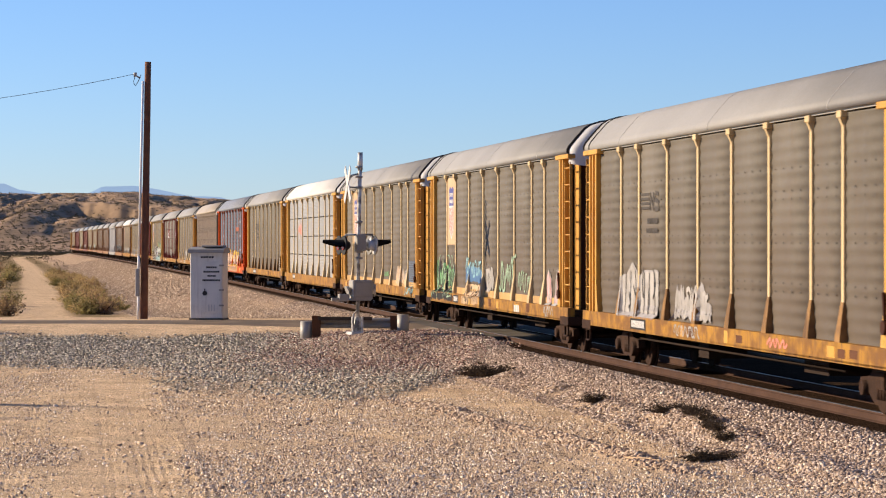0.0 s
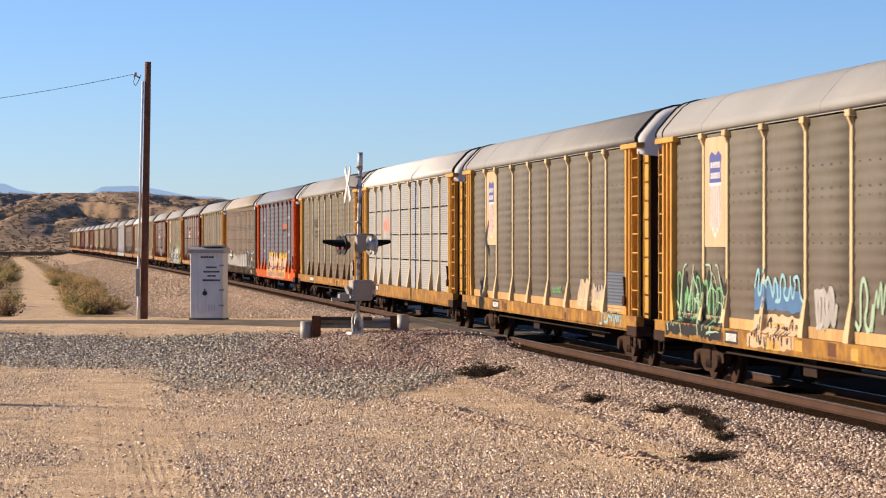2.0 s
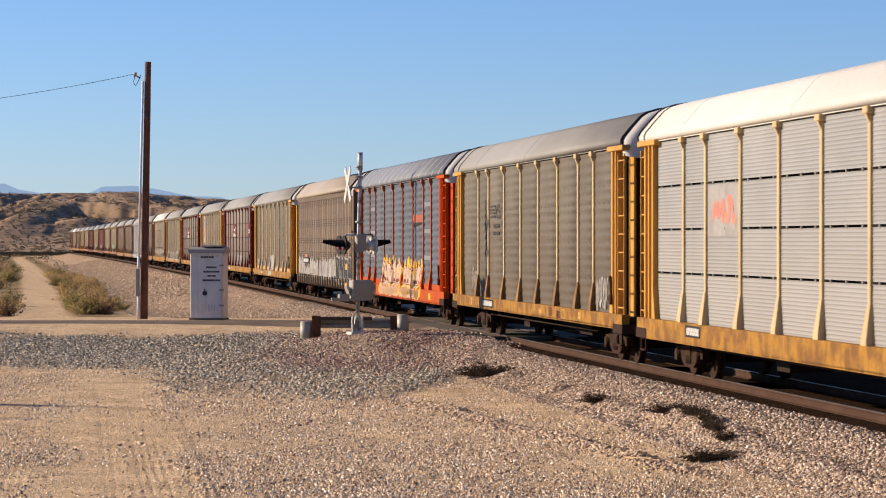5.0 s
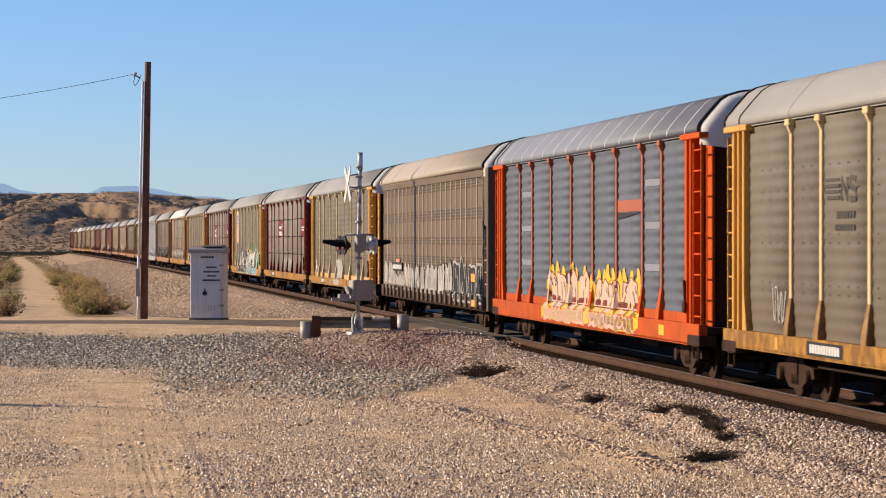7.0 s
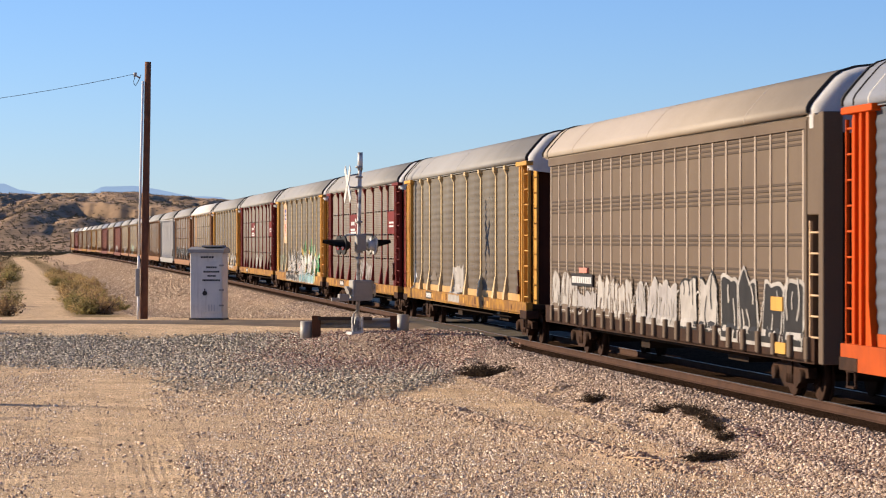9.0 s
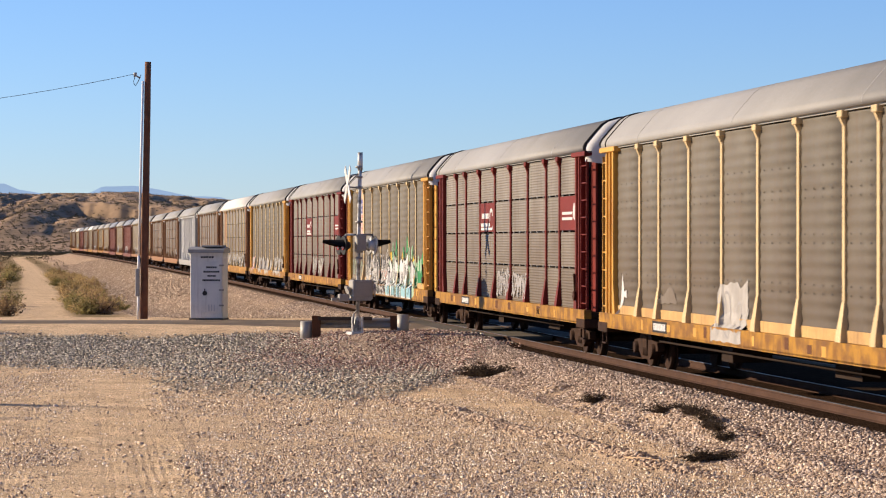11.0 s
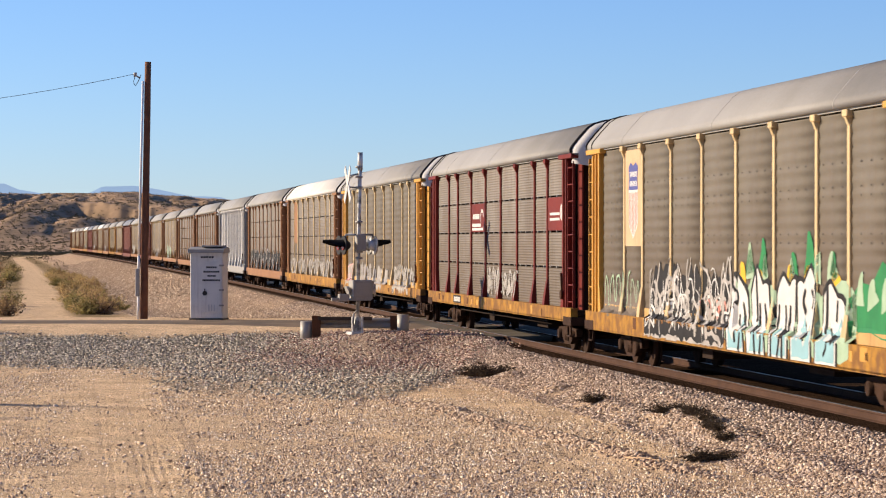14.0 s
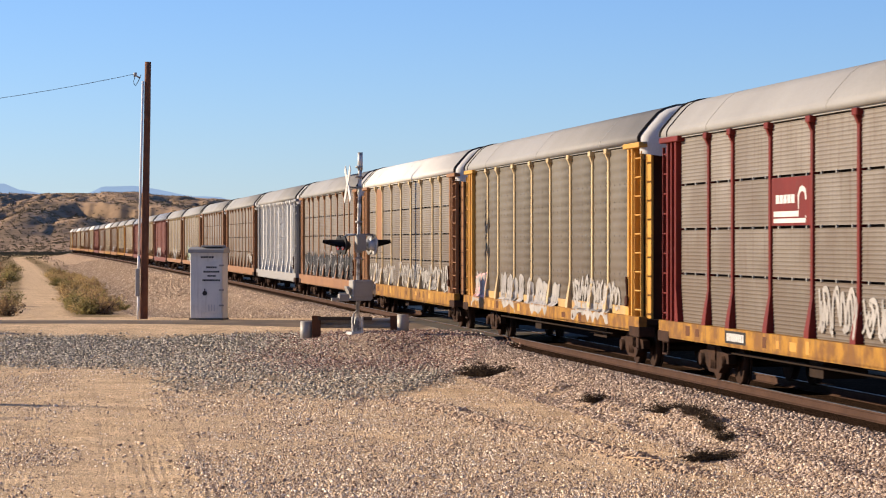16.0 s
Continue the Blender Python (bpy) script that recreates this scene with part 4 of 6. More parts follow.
def wild(car, x0, x1, z0, z1, dark, light, seed, n=26, w=0.1, flat=False, ragged=0.25):
    """A tangle of flowing pale strokes over a dark patch."""
    r = random.Random(seed)
    lo, hi = min(x0, x1), max(x0, x1)
    if dark:
        sp = Spray(flat, 0.001)
        sp.patch(lo, hi, z0, z1, r, ragged, 0.08)
        sp.done(car, dark)
    sp = Spray(flat, 0.005)
    for k in range(n):
        x, z = lo + (hi - lo) * (k + r.random()) / n, z0 + (z1 - z0) * r.uniform(0.0, 0.5)
        pts, a = [], r.uniform(0.7, 2.4)
        for _ in range(r.randint(4, 7)):
            pts.append((min(max(x, lo), hi), min(max(z, z0), z1 + 0.08)))
            a += r.uniform(-1.1, 1.1)
            x, z = x + math.cos(a) * 0.26, z + math.sin(a) * 0.28
        pts = [p for i, p in enumerate(pts) if i == 0 or p != pts[i - 1]]
        if len(pts) > 2:
            sp.stroke(pts, w * r.uniform(0.5, 1.4), 0.6)
    sp.done(car, light)


def smear(car, x0, x1, z0, z1, colour, seed, ragged=0.6, flat=False, freq=0.22, drip=0.15):
    """A patch of thin paint with a ragged top."""
    sp = Spray(flat, 0.0)
    sp.patch(min(x0, x1), max(x0, x1), z0, z1, random.Random(seed), ragged, drip, freq)
    sp.done(car, colour)


def flames(car, x0, x1, z, h, colour, n, seed):
    """Separate tongues of paint above a sprayed piece."""
    r = random.Random(seed)
    sp = Spray(False, 0.003)
    for k in range(n):
        x = x0 + (x1 - x0) * (k + r.uniform(0.2, 0.8)) / n
        hh = h * r.uniform(0.4, 1.0)
        sp.stroke([(x, z - 0.1), (x + r.uniform(-0.1, 0.1), z + hh * 0.5), (x + r.uniform(-0.15, 0.15), z + hh)], r.uniform(0.45, 0.9), 0.95)
    sp.done(car, colour, "graffiti_flame", True)


def shield(car, xc, faded=False):
    """A tall cream board with a shield of a blue head and red stripes, drawn as plain shapes."""
    part("board", boxes((xc - 0.88, xc + 0.88, 1.40, 1.47, EAVE - 2.3, EAVE - 0.14)), M["decal_cream"] if not faded else M["tan_red"], car, "faded panel behind the shield")
    if faded:
        return
    y, zt = 1.474, EAVE - 0.42
    bm = bmesh.new()
    pts = [(-0.62, zt - 0.1), (-0.35, zt), (0, zt - 0.08), (0.35, zt), (0.62, zt - 0.1), (0.55, zt - 0.35), (0.6, zt - 0.62), (-0.6, zt - 0.62), (-0.55, zt - 0.35)]
    bm.faces.new([bm.verts.new((xc + a * 0.8, y, z)) for a, z in pts])
    part("shield_head", bm, M["shield_blue"], car)
    bm = bmesh.new()
    for zz in (zt - 0.27, zt - 0.48):
        for k in range(5):
            add_box(bm, xc - 0.38 + k * 0.16, xc - 0.28 + k * 0.16, y, y + 0.003, zz - 0.06, zz + 0.06)
    tagged(part("lettering", bm, M["white"], car), kind="stuff")
    bm = bmesh.new()
    bm.faces.new([bm.verts.new((xc + a * 0.8, y - 0.001, z)) for a, z in ((-0.6, zt - 0.62), (-0.6, zt - 1.4), (0, zt - 1.72), (0.6, zt - 1.4), (0.6, zt - 0.62))])
    part("shield_field", bm, M["white"], car)
    bm = bmesh.new()
    for k in range(6):
        a = -0.5 + k * 0.19
        zb = zt - 1.4 - 0.26 * (1 - abs(a + 0.03) / 0.5)
        add_box(bm, xc + a * 0.85, xc + a * 0.85 + 0.06, y, y + 0.003, zb, zt - 0.68)
    part("shield_stripes", bm, M["shield_red"], car)


def bars(car, x0, x1, z0, z1, y, n, material, name="lettering"):
    bm = bmesh.new()
    w = (x1 - x0) / n
    for k in range(n):
        add_box(bm, x0 + k * w + 0.12 * w, x0 + (k + 1) * w - 0.12 * w, y, y + 0.003, z0, z1)
    tagged(part(name, bm, M[material], car), kind="stuff")


def truck_parts(car, x):
    """A two-axle bogie: two side frames, a bolster and two wheelsets."""
    tk = part("truck", boxes((x - 0.22, x + 0.22, -1.15, 1.15, 0.45, 0.72)), M["grime"], car, "grimy cast-steel two-axle truck")

    def frame_mesh(sgn):
        bm = bmesh.new()
        prof = [(x - 1.25, 0.42), (x - 1.2, 0.6), (x - 0.7, 0.64), (x - 0.4, 0.82), (x + 0.4, 0.82), (x + 0.7, 0.64), (x + 1.2, 0.6), (x + 1.25, 0.42), (x + 0.75, 0.38), (x + 0.4, 0.2), (x - 0.4, 0.2), (x - 0.75, 0.38)]
        add_extrusion(bm, prof, sgn * 0.96, sgn * 1.12, axis="y")
        for k in (-0.89, 0.89):
            add_tube(bm, (x + k, sgn * 0.95, 0.44), (x + k, sgn * 1.2, 0.44), 0.13, n=10)
        for k in (-0.16, 0.0, 0.16):
            add_tube(bm, (x + k, sgn * 1.09, 0.28), (x + k, sgn * 1.09, 0.6), 0.07, n=8)
        return bm
    for sgn in (1, -1):
        part("side_frame", frame_mesh(sgn), M["grime"], tk)
    for k in (-0.89, 0.89):
        bm = bmesh.new()
        add_tube(bm, (0, -1.0, 0), (0, 1.0, 0), 0.08, n=10)
        for sgn in (1, -1):
            add_tube(bm, (0, sgn * 0.69, 0), (0, sgn * 0.82, 0), 0.42, n=24)
            add_tube(bm, (0, sgn * 0.66, 0), (0, sgn * 0.70, 0), 0.455, n=24)
            add_tube(bm, (0, sgn * 0.82, 0), (0, sgn * 0.86, 0), 0.16, n=12)
        ws = part("wheelset", bm, M["grime"], tk)
        ws.matrix_basis = pose(x + k, 0, 0.42)


def base_car(spec):
    """A covered car carrier, without its markings. Its visible side faces local +y, local +x is its far end."""
    car = new("autorack_railcar")
    post, panel, sill, roof = spec["post"], spec["panel"], spec["sill"], spec["roof"]
    style = spec.get("style", "wide")
    # underframe
    so = 1.6 if style != "brown" else 1.5
    sill0, far = spec.get("sill0", SILL0), spec.get("far", 0.0)
    part("side_sill", boxes((-END1, END1 + far, 1.42, so, sill0, SILL1), (-END1, END1 + far, 1.38, so, sill0 - 0.02, sill0 + 0.03)), M[sill], car, "stained painted side sill")
    part("side_sill", boxes((-END1, END1, -1.6, -1.42, SILL0, SILL1)), M[sill], car)
    part("deck", boxes((-END1, END1, -1.42, 1.42, 1.0, 1.12)), M["dark"], car)
    part("centre_sill", boxes((-12.9, 12.9, -0.38, 0.38, 0.62, 1.0), (-6.5, -4.9, -0.9, 1.0, 0.5, 0.98), (2.0, 2.9, 0.3, 1.1, 0.45, 0.95)), M["dark"], car)
    part("brake_pipe", tubes(((-8.2, 1.18, 0.66), (8.2, 1.18, 0.66), 0.03), n=6), M["dark"], car)
    for x in (-10.0, 10.0):
        truck_parts(car, x)
    for sgn in (1, -1):
        bm = boxes((sgn * 12.9 - 0.15, sgn * 12.9 + 0.15, -0.3, 0.3, 0.6, 1.05))
        add_box(bm, min(sgn * 13.0, sgn * 14.0), max(sgn * 13.0, sgn * 14.0), -0.11, 0.11, 0.72, 0.95)
        add_box(bm, min(sgn * 13.75, sgn * 14.0), max(sgn * 13.75, sgn * 14.0), -0.2, 0.2, 0.68, 1.0)
        part("coupler", bm, M["grime"], car)
    # far wall, end doors and roof
    part("far_wall", corrugated(-END0, END0, SILL1, EAVE, -1.38, 0.27, 0.03), M[panel], car)
    for sgn in (1, -1):
        steel = "end_brown"
        part("end_door", boxes((sgn * 12.55 - 0.05, sgn * 12.55 + 0.05, -1.5, 1.2, SILL1 - 0.1, EAVE)), M[steel], car)
        for k in range(5):
            y = -1.25 + 0.6 * k
            if y < 1.1:
                part("door_rib", boxes((sgn * 12.62 - 0.04, sgn * 12.62 + 0.04, y - 0.05, y + 0.05, SILL1, EAVE - 0.1)), M[steel], car)
    place("roof", roof_mesh(-12.75, 12.95 + far, 0.0, roof, M[roof]), car, M[roof].name.replace("_", " "))
    place("roof_seal", roof_mesh(12.9, 12.98, 0.018, "seal", M["seal"]), car, "black rubber roof seal", pose(far, 0, 0))
    place("roof_seal", roof_mesh(12.3, 12.345, 0.01, "seal", M["seal"]), car)
    place("roof_seal", roof_mesh(-12.8, -12.74, 0.012, "seal", M["seal"]), car)
    place("end_hood", shared("end_hood", end_hood), car, "white bulging end hood under the roof")
    pale = "roof_white" if roof == "roof_blue" else roof
    for x in (-8.4, 0.2, 8.8) if roof != "roof_blue" else np.arange(-11.6, 12, 1.65).tolist():
        place("roof_seam", roof_mesh(-0.03, 0.03, 0.0018, pale, M[pale]), car, m=pose(x, 0, 0))
    # a thin ledge between roof and side
    part("eave_rail", boxes((-END1, END1, 1.36, 1.5, EAVE - 0.045, EAVE)), M[roof], car)
    # dark sheet behind the side panels, seen through their slots
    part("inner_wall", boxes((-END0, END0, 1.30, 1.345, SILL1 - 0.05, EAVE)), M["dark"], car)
    if style == "brown":
        brown_side(car)
        return car
    edges = (-END0, *POSTS, END0 + far)
    pitch, depth, gaps = {"waves": (0.24, 0.02, ()), "wide": (0.23, 0.013, ()), "tiers": (0.07, 0.016, (0.27, 0.51, 0.75)), "silver": (0.07, 0.012, (0.27, 0.51, 0.75)), "upright": (0.5, 0.01, (0.5,))}[style]
    for a, b in zip(edges[:-1], edges[1:]):
        w = b - a
        z0, z1 = SILL1 - 0.03, EAVE - 0.07
        tiers = [z0, *[z0 + (z1 - z0) * g for g in gaps], z1]
        for za, zb in zip(tiers[:-1], tiers[1:]):
            za, zb = (za + 0.022 if za != z0 else za), (zb - 0.022 if zb != z1 else zb)
            me = shared(("panel", panel, style, round(w, 2), round(za, 2)), lambda: to_mesh(corrugated(-w / 2 + 0.02, w / 2 - 0.02, za, zb, 1.45, pitch, depth), "panel", M[panel]))
            place("panel", me, car, m=pose((a + b) / 2, 0, 0))
    if style == "wide":
        def holes():
            bm = bmesh.new()
            for z in (1.95, 2.1, 2.82, 2.97, 3.6, 3.75, 4.15):
                x = -11.3
                while x < 11.3:
                    if min(abs(x - q) for q in POSTS) > 0.15:
                        vs = [bm.verts.new((x + 0.032 * math.cos(k * math.tau / 6), 1.4535, z + 0.02 * math.sin(k * math.tau / 6))) for k in range(6)]
                        bm.faces.new(vs)
                    x += 0.56
            return to_mesh(bm, "perforation", M["faded_black"])
        tagged(place("perforation", shared("holes", holes), car), kind="stuff")
    elif style != "waves":
        def clips():
            bm = bmesh.new()
            for g in (0.27, 0.51, 0.75):
                for x in np.arange(-11.2, 11.3, 0.93):
                    z = SILL1 - 0.03 + (EAVE - SILL1 - 0.04) * g
                    add_box(bm, x - 0.03, x + 0.03, 1.43, 1.46, z - 0.03, z + 0.03)
            return to_mesh(bm, "panel_clip", M["roof_grey"])
        tagged(place("panel_clip", shared("clips", clips), car), kind="stuff")
    pw = 0.15 if style != "upright" else 0.3
    for x in POSTS:
        place("post", post_mesh(pw, post, M[post]), car, m=pose(x, 0, 0))
        foot = spec.get("foot", post)
        place("post_foot", foot_mesh(pw, foot, M[foot]), car, m=pose(x, 0, 0))
    if "kick" in spec:
        for a, b in zip(edges[:-1], edges[1:]):
            part("kick_plate", boxes((a + 0.09, b - 0.09, 1.4, 1.472, SILL1 - 0.02, SILL1 + 0.2), bevel=0.006), M[spec["kick"]], car)
    if style == "upright":
        for x in np.arange(-10.8, 11, 0.72):
            place("post", post_mesh(0.12, post, M[post]), car, m=pose(float(x), 0, 0))
    ends(car, spec.get("end", post), far)
    return car


def ends(car, post, far=0.0):
    """The upright end frames with their ladder, top cap and lower step."""
    def end_mesh(sgn):
        bm = bmesh.new()
        if sgn < 0:
            flutes = ((END0, END0 + 0.16, 1.3, 1.56), (END0 + 0.16, END0 + 0.42, 1.3, 1.46), (END0 + 0.42, END0 + 0.52, 1.3, 1.56), (END0 + 0.52, END1 - 0.3, 1.2, 1.26))
        else:
            flutes = ((END0, END0 + 0.13, 1.3, 1.56), (END0 + 0.13, END0 + 0.4, 1.3, 1.49), (END0 + 0.4, END0 + 0.5, 1.3, 1.56), (END0 + 0.5, END0 + 0.85, 1.3, 1.47), (END0 + 0.85, END0 + 0.95, 1.3, 1.54))
        for a, b, y0, y1 in flutes:
            x0, x1 = sorted((sgn * a, sgn * b))
            add_box(bm, x0, x1, y0, y1, SILL1 - 0.05, EAVE - 0.1, 0.01)
        x0, x1 = sorted((sgn * (END0 - 0.3), sgn * END1))
        add_box(bm, x0, x1, 1.28, 1.6, EAVE - 0.12, EAVE - 0.005, 0.012)
        add_extrusion(bm, [(sgn * END0, SILL1), (sgn * (END0 - 0.2), SILL1), (sgn * END0, SILL1 + 0.75)], 1.42, 1.56, axis="y")
        return to_mesh(bm, "end_frame", M[post])

    def step_mesh(sgn):
        bm = bmesh.new()
        x0, x1 = sorted((sgn * (END0 + 0.45), sgn * (END1 + 0.06)))
        add_box(bm, x0, x1, 1.25, 1.612, SILL0 - 0.02, SILL0 + 0.2, 0.012)
        for z in (SILL0 - 0.3, SILL0 - 0.04):
            add_box(bm, x0 + 0.3, x1 - 0.3, 1.5, 1.58, z, z + 0.035)
        for x in (x0 + 0.3, x1 - 0.3):
            add_box(bm, x - 0.02, x + 0.02, 1.52, 1.56, SILL0 - 0.3, SILL0)
        return to_mesh(bm, "end_step", M["grime"])
    for sgn in (1, -1):
        place("end_frame", shared(("end", sgn, post), lambda: end_mesh(sgn)), car, M[post].name.replace("_", " ") + " end frame", pose(far * (sgn > 0), 0, 0))
        place("end_step", shared(("step", sgn), lambda: step_mesh(sgn)), car, "dirty steel step below the ladder", pose(far * (sgn > 0), 0, 0))

        def ladder():
            a, b = (END0 + 0.62, END1 - 0.12) if sgn < 0 else (END0 + 1.0, END1 - 0.06)
            bm = bmesh.new()
            for k in range(9):
                add_tube(bm, (sgn * a, 1.5, SILL1 + 0.15 + 0.42 * k), (sgn * b, 1.5, SILL1 + 0.15 + 0.42 * k), 0.02, n=6)
            for q in (a, b):
                add_box(bm, sgn * q - 0.018, sgn * q + 0.018, 1.47, 1.53, SILL1, EAVE - 0.2)
            return to_mesh(bm, "ladder", M[post])
        place("ladder", shared(("ladder", sgn, post), ladder), car, m=pose(far * (sgn > 0), 0, 0))
    part("brake_lever", tubes(((-END0 - 0.1, 1.56, 1.45), (-END0 - 0.1, 1.6, 2.05), 0.03), ((-END0 - 0.1, 1.57, 1.5), (-END0 - 0.1, 1.62, 1.5), 0.12), n=10), M["end_brown"], car, "rusty brake lever")


def brown_side(car):
    """Smooth brown side with many thin upright ribs and bands of louvres."""
    x1, x0 = 12.6, -12.5
    part("side_sheet", boxes((x0, x1, 1.36, 1.45, SILL1 - 0.3, EAVE)), M["brown_panel"], car)
    part("top_plate", boxes((x0, x1, 1.4, 1.5, EAVE - 0.24, EAVE - 0.005)), M["brown_panel"], car)
    rib = shared("brown_rib", lambda: to_mesh(boxes((-0.045, 0.045, 1.4, 1.475, SILL1, EAVE - 0.24), bevel=0.008), "rib", M["brown_rib"]))
    pocket = shared("brown_pocket", lambda: to_mesh(boxes((-0.1, 0.1, 1.42, 1.58, SILL0 + 0.04, SILL1 + 0.02), bevel=0.02), "sill_pocket", M["brown_panel"]))
    n = 23
    for k in range(n):
        x = x0 + 0.35 + (x1 - x0 - 0.6) * k / (n - 1)
        place("rib", rib, car, m=pose(x, 0, 0))
        place("sill_pocket", pocket, car, m=pose(x - 0.5, 0, 0))
    for zb, cnt in ((EAVE - 0.52, 3), (3.55, 4), (2.75, 3), (1.35, 9), (2.2, 2)):
        bm = bmesh.new()
        for k in range(cnt):
            add_extrusion(bm, [(1.44, zb + 0.095 * k), (1.466, zb + 0.005 + 0.095 * k), (1.44, zb + 0.075 + 0.095 * k)], x0 + 0.2, x1 - 0.3)
        part("louvre_band", bm, M["louvre"], car)
    part("corner_post", boxes((-13.68, -13.4, 1.2, 1.55, SILL0, EAVE), bevel=0.015), M["brown_panel"], car)
    part("corner_post", boxes((-12.52, -12.4, 1.3, 1.52, SILL0, EAVE - 0.1), bevel=0.015), M["brown_panel"], car)
    part("corner_sheet", boxes((-13.4, -12.52, 1.15, 1.25, SILL0, EAVE), bevel=0.015), M["brown_panel"], car)
    part("corner_hood", boxes((-13.4, -12.52, 1.25, 1.5, 3.3, EAVE - 0.02), bevel=0.02), M["brown_panel"], car)
    bm = bmesh.new()
    for k in range(6):
        add_tube(bm, (-13.35, 1.48, 1.2 + 0.36 * k), (-12.65, 1.48, 1.2 + 0.36 * k), 0.02, n=6)
    add_box(bm, -12.7, -12.64, 1.45, 1.5, 1.0, 3.2)
    add_box(bm, -13.38, -13.32, 1.45, 1.5, 1.0, 3.2)
    part("ladder", bm, M["decal_cream"], car)


GREY = dict(post="pale_yellow", panel="grey_panel", sill="sill_yellow", roof="roof_grey", end="yellow", foot="foot", sill0=0.86)
MAROON = dict(post="maroon", panel="rusty_panel", sill="sill_yellow", roof="roof_grey", style="tiers", end="maroon", sill0=0.85)
SPECS = {
    "grey": GREY,
    "grey_kick": dict(GREY, kick="kick_yellow", foot="pale_yellow"),
    "grey_long": dict(GREY, far=0.5),
    "grey_deep": dict(GREY, kick="kick_yellow", foot="pale_yellow", sill0=0.76),
    "brownish": dict(GREY, panel="rusty_panel", sill="tan_red", end="tan_red"),
    "silver": dict(post="pale_yellow", panel="white_panel", sill="sill_yellow", roof="roof_white", style="silver", end="yellow"),
    "orange": dict(post="faded_orange", panel="blue_panel", sill="dark_orange", roof="roof_blue", style="waves", end="orange", foot="orange", kick="dark_orange"),
    "brown": dict(post="brown_panel", panel="brown_panel", sill="grime", roof="roof_tan", style="brown"),
    "maroon": MAROON,
    "white_top": dict(post="pale_yellow", panel="rusty_panel", sill="sill_yellow", roof="roof_white", style="tiers", end="tan_red"),
    "tan_tiers": dict(post="tan_red", panel="rusty_panel", sill="tan_red", roof="roof_grey", style="tiers", end="tan_red"),
    "upright": dict(post="white", panel="blue_panel", sill="white_panel", roof="roof_grey", style="upright", end="white_panel"),
    "red": dict(post="red", panel="red", sill="red", roof="roof_blue", style="wide", end="red"),
}
LABELS = {
    "grey_long": "grey steel autorack railcar with faded emblem and yellow posts",
    "grey_deep": "grey steel autorack railcar with yellow posts and bright graffiti",
    "grey_kick": "grey steel autorack railcar with yellow posts and kick plates",
    "grey": "grey steel autorack railcar with yellow posts and sill",
    "brownish": "brown-stained steel autorack railcar with faded yellow posts",
    "silver": "pale silver autorack railcar with white roof and yellow ends",
    "orange": "blue-grey autorack railcar with bright orange frame and graffiti",
    "brown": "plain brown autorack railcar with thin ribs and white graffiti",
    "maroon": "maroon-framed autorack railcar with tiered panels and yellow sill",
    "white_top": "tan autorack railcar with a white roof and tiered panels",
    "tan_tiers": "rust-orange autorack railcar with tiered steel panels",
    "upright": "pale silver autorack railcar with close upright ribs",
    "red": "faded red autorack railcar with bluish steel roof",
}
TRAIN = ["grey", "grey_kick", "grey_kick", "silver", "grey_long", "orange", "brown", "grey_kick", "maroon", "grey_deep", "maroon", "grey_kick", "white_top", "tan_tiers", "upright", "tan_tiers",
         "tan_tiers", "brownish", "brownish", "red", "brownish", "red", "brownish", "grey", "tan_tiers", "white_top", "tan_tiers", "red", "white_top", "tan_tiers", "brownish", "white_top", "tan_tiers", "silver", "red", "brownish", "tan_tiers"]
NUDGE = {0: 0.18, 1: 0.13, 4: -0.4, 5: 0.1, 7: 0.4, 8: 0.19, 9: 0.12}
SPEED, FIRST, PITCH = 18.02, 11.45, 28.0
CARS = []


def build_train():
    masters = {}
    for kind in dict.fromkeys(TRAIN):
        masters[kind] = base_car(SPECS[kind])
    used = set()
    for k, kind in enumerate(TRAIN):
        if kind in used:
            car = copy_thing(masters[kind], Matrix.Identity(4))
        else:
            car = masters[kind]
            used.add(kind)
        CARS.append(car)
    for k, kind in enumerate(TRAIN):
        tagged(CARS[k], LABELS[kind], "railcar", "railcars of the freight train")
    dress_cars()


def side_logo(car, x, z, material="faded_black"):
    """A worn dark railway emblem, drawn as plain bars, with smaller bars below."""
    bm = bmesh.new()
    for k in range(4):
        add_box(bm, x, x + 1.05 - 0.1 * k, 1.456, 1.46, z - 0.1 * k, z + 0.055 - 0.1 * k)
    ribbon(bm, [(x - 0.1, z - 0.32), (x - 0.1, z + 0.05), (x - 0.45, z - 0.3), (x - 0.45, z + 0.06)], 0.12, 1.457)
    ribbon(bm, [(x - 0.95, z + 0.02), (x - 0.65, z + 0.05), (x - 0.6, z - 0.1), (x - 0.95, z - 0.16), (x - 0.95, z - 0.3), (x - 0.6, z - 0.31)], 0.1, 1.458)
    part("emblem", bm, M[material], car, "faded dark emblem")
    bars(car, x - 0.9, x + 0.2, z - 0.62, z - 0.5, 1.457, 6, material)
    bars(car, x - 0.9, x + 0.3, z - 0.82, z - 0.72, 1.457, 7, material)


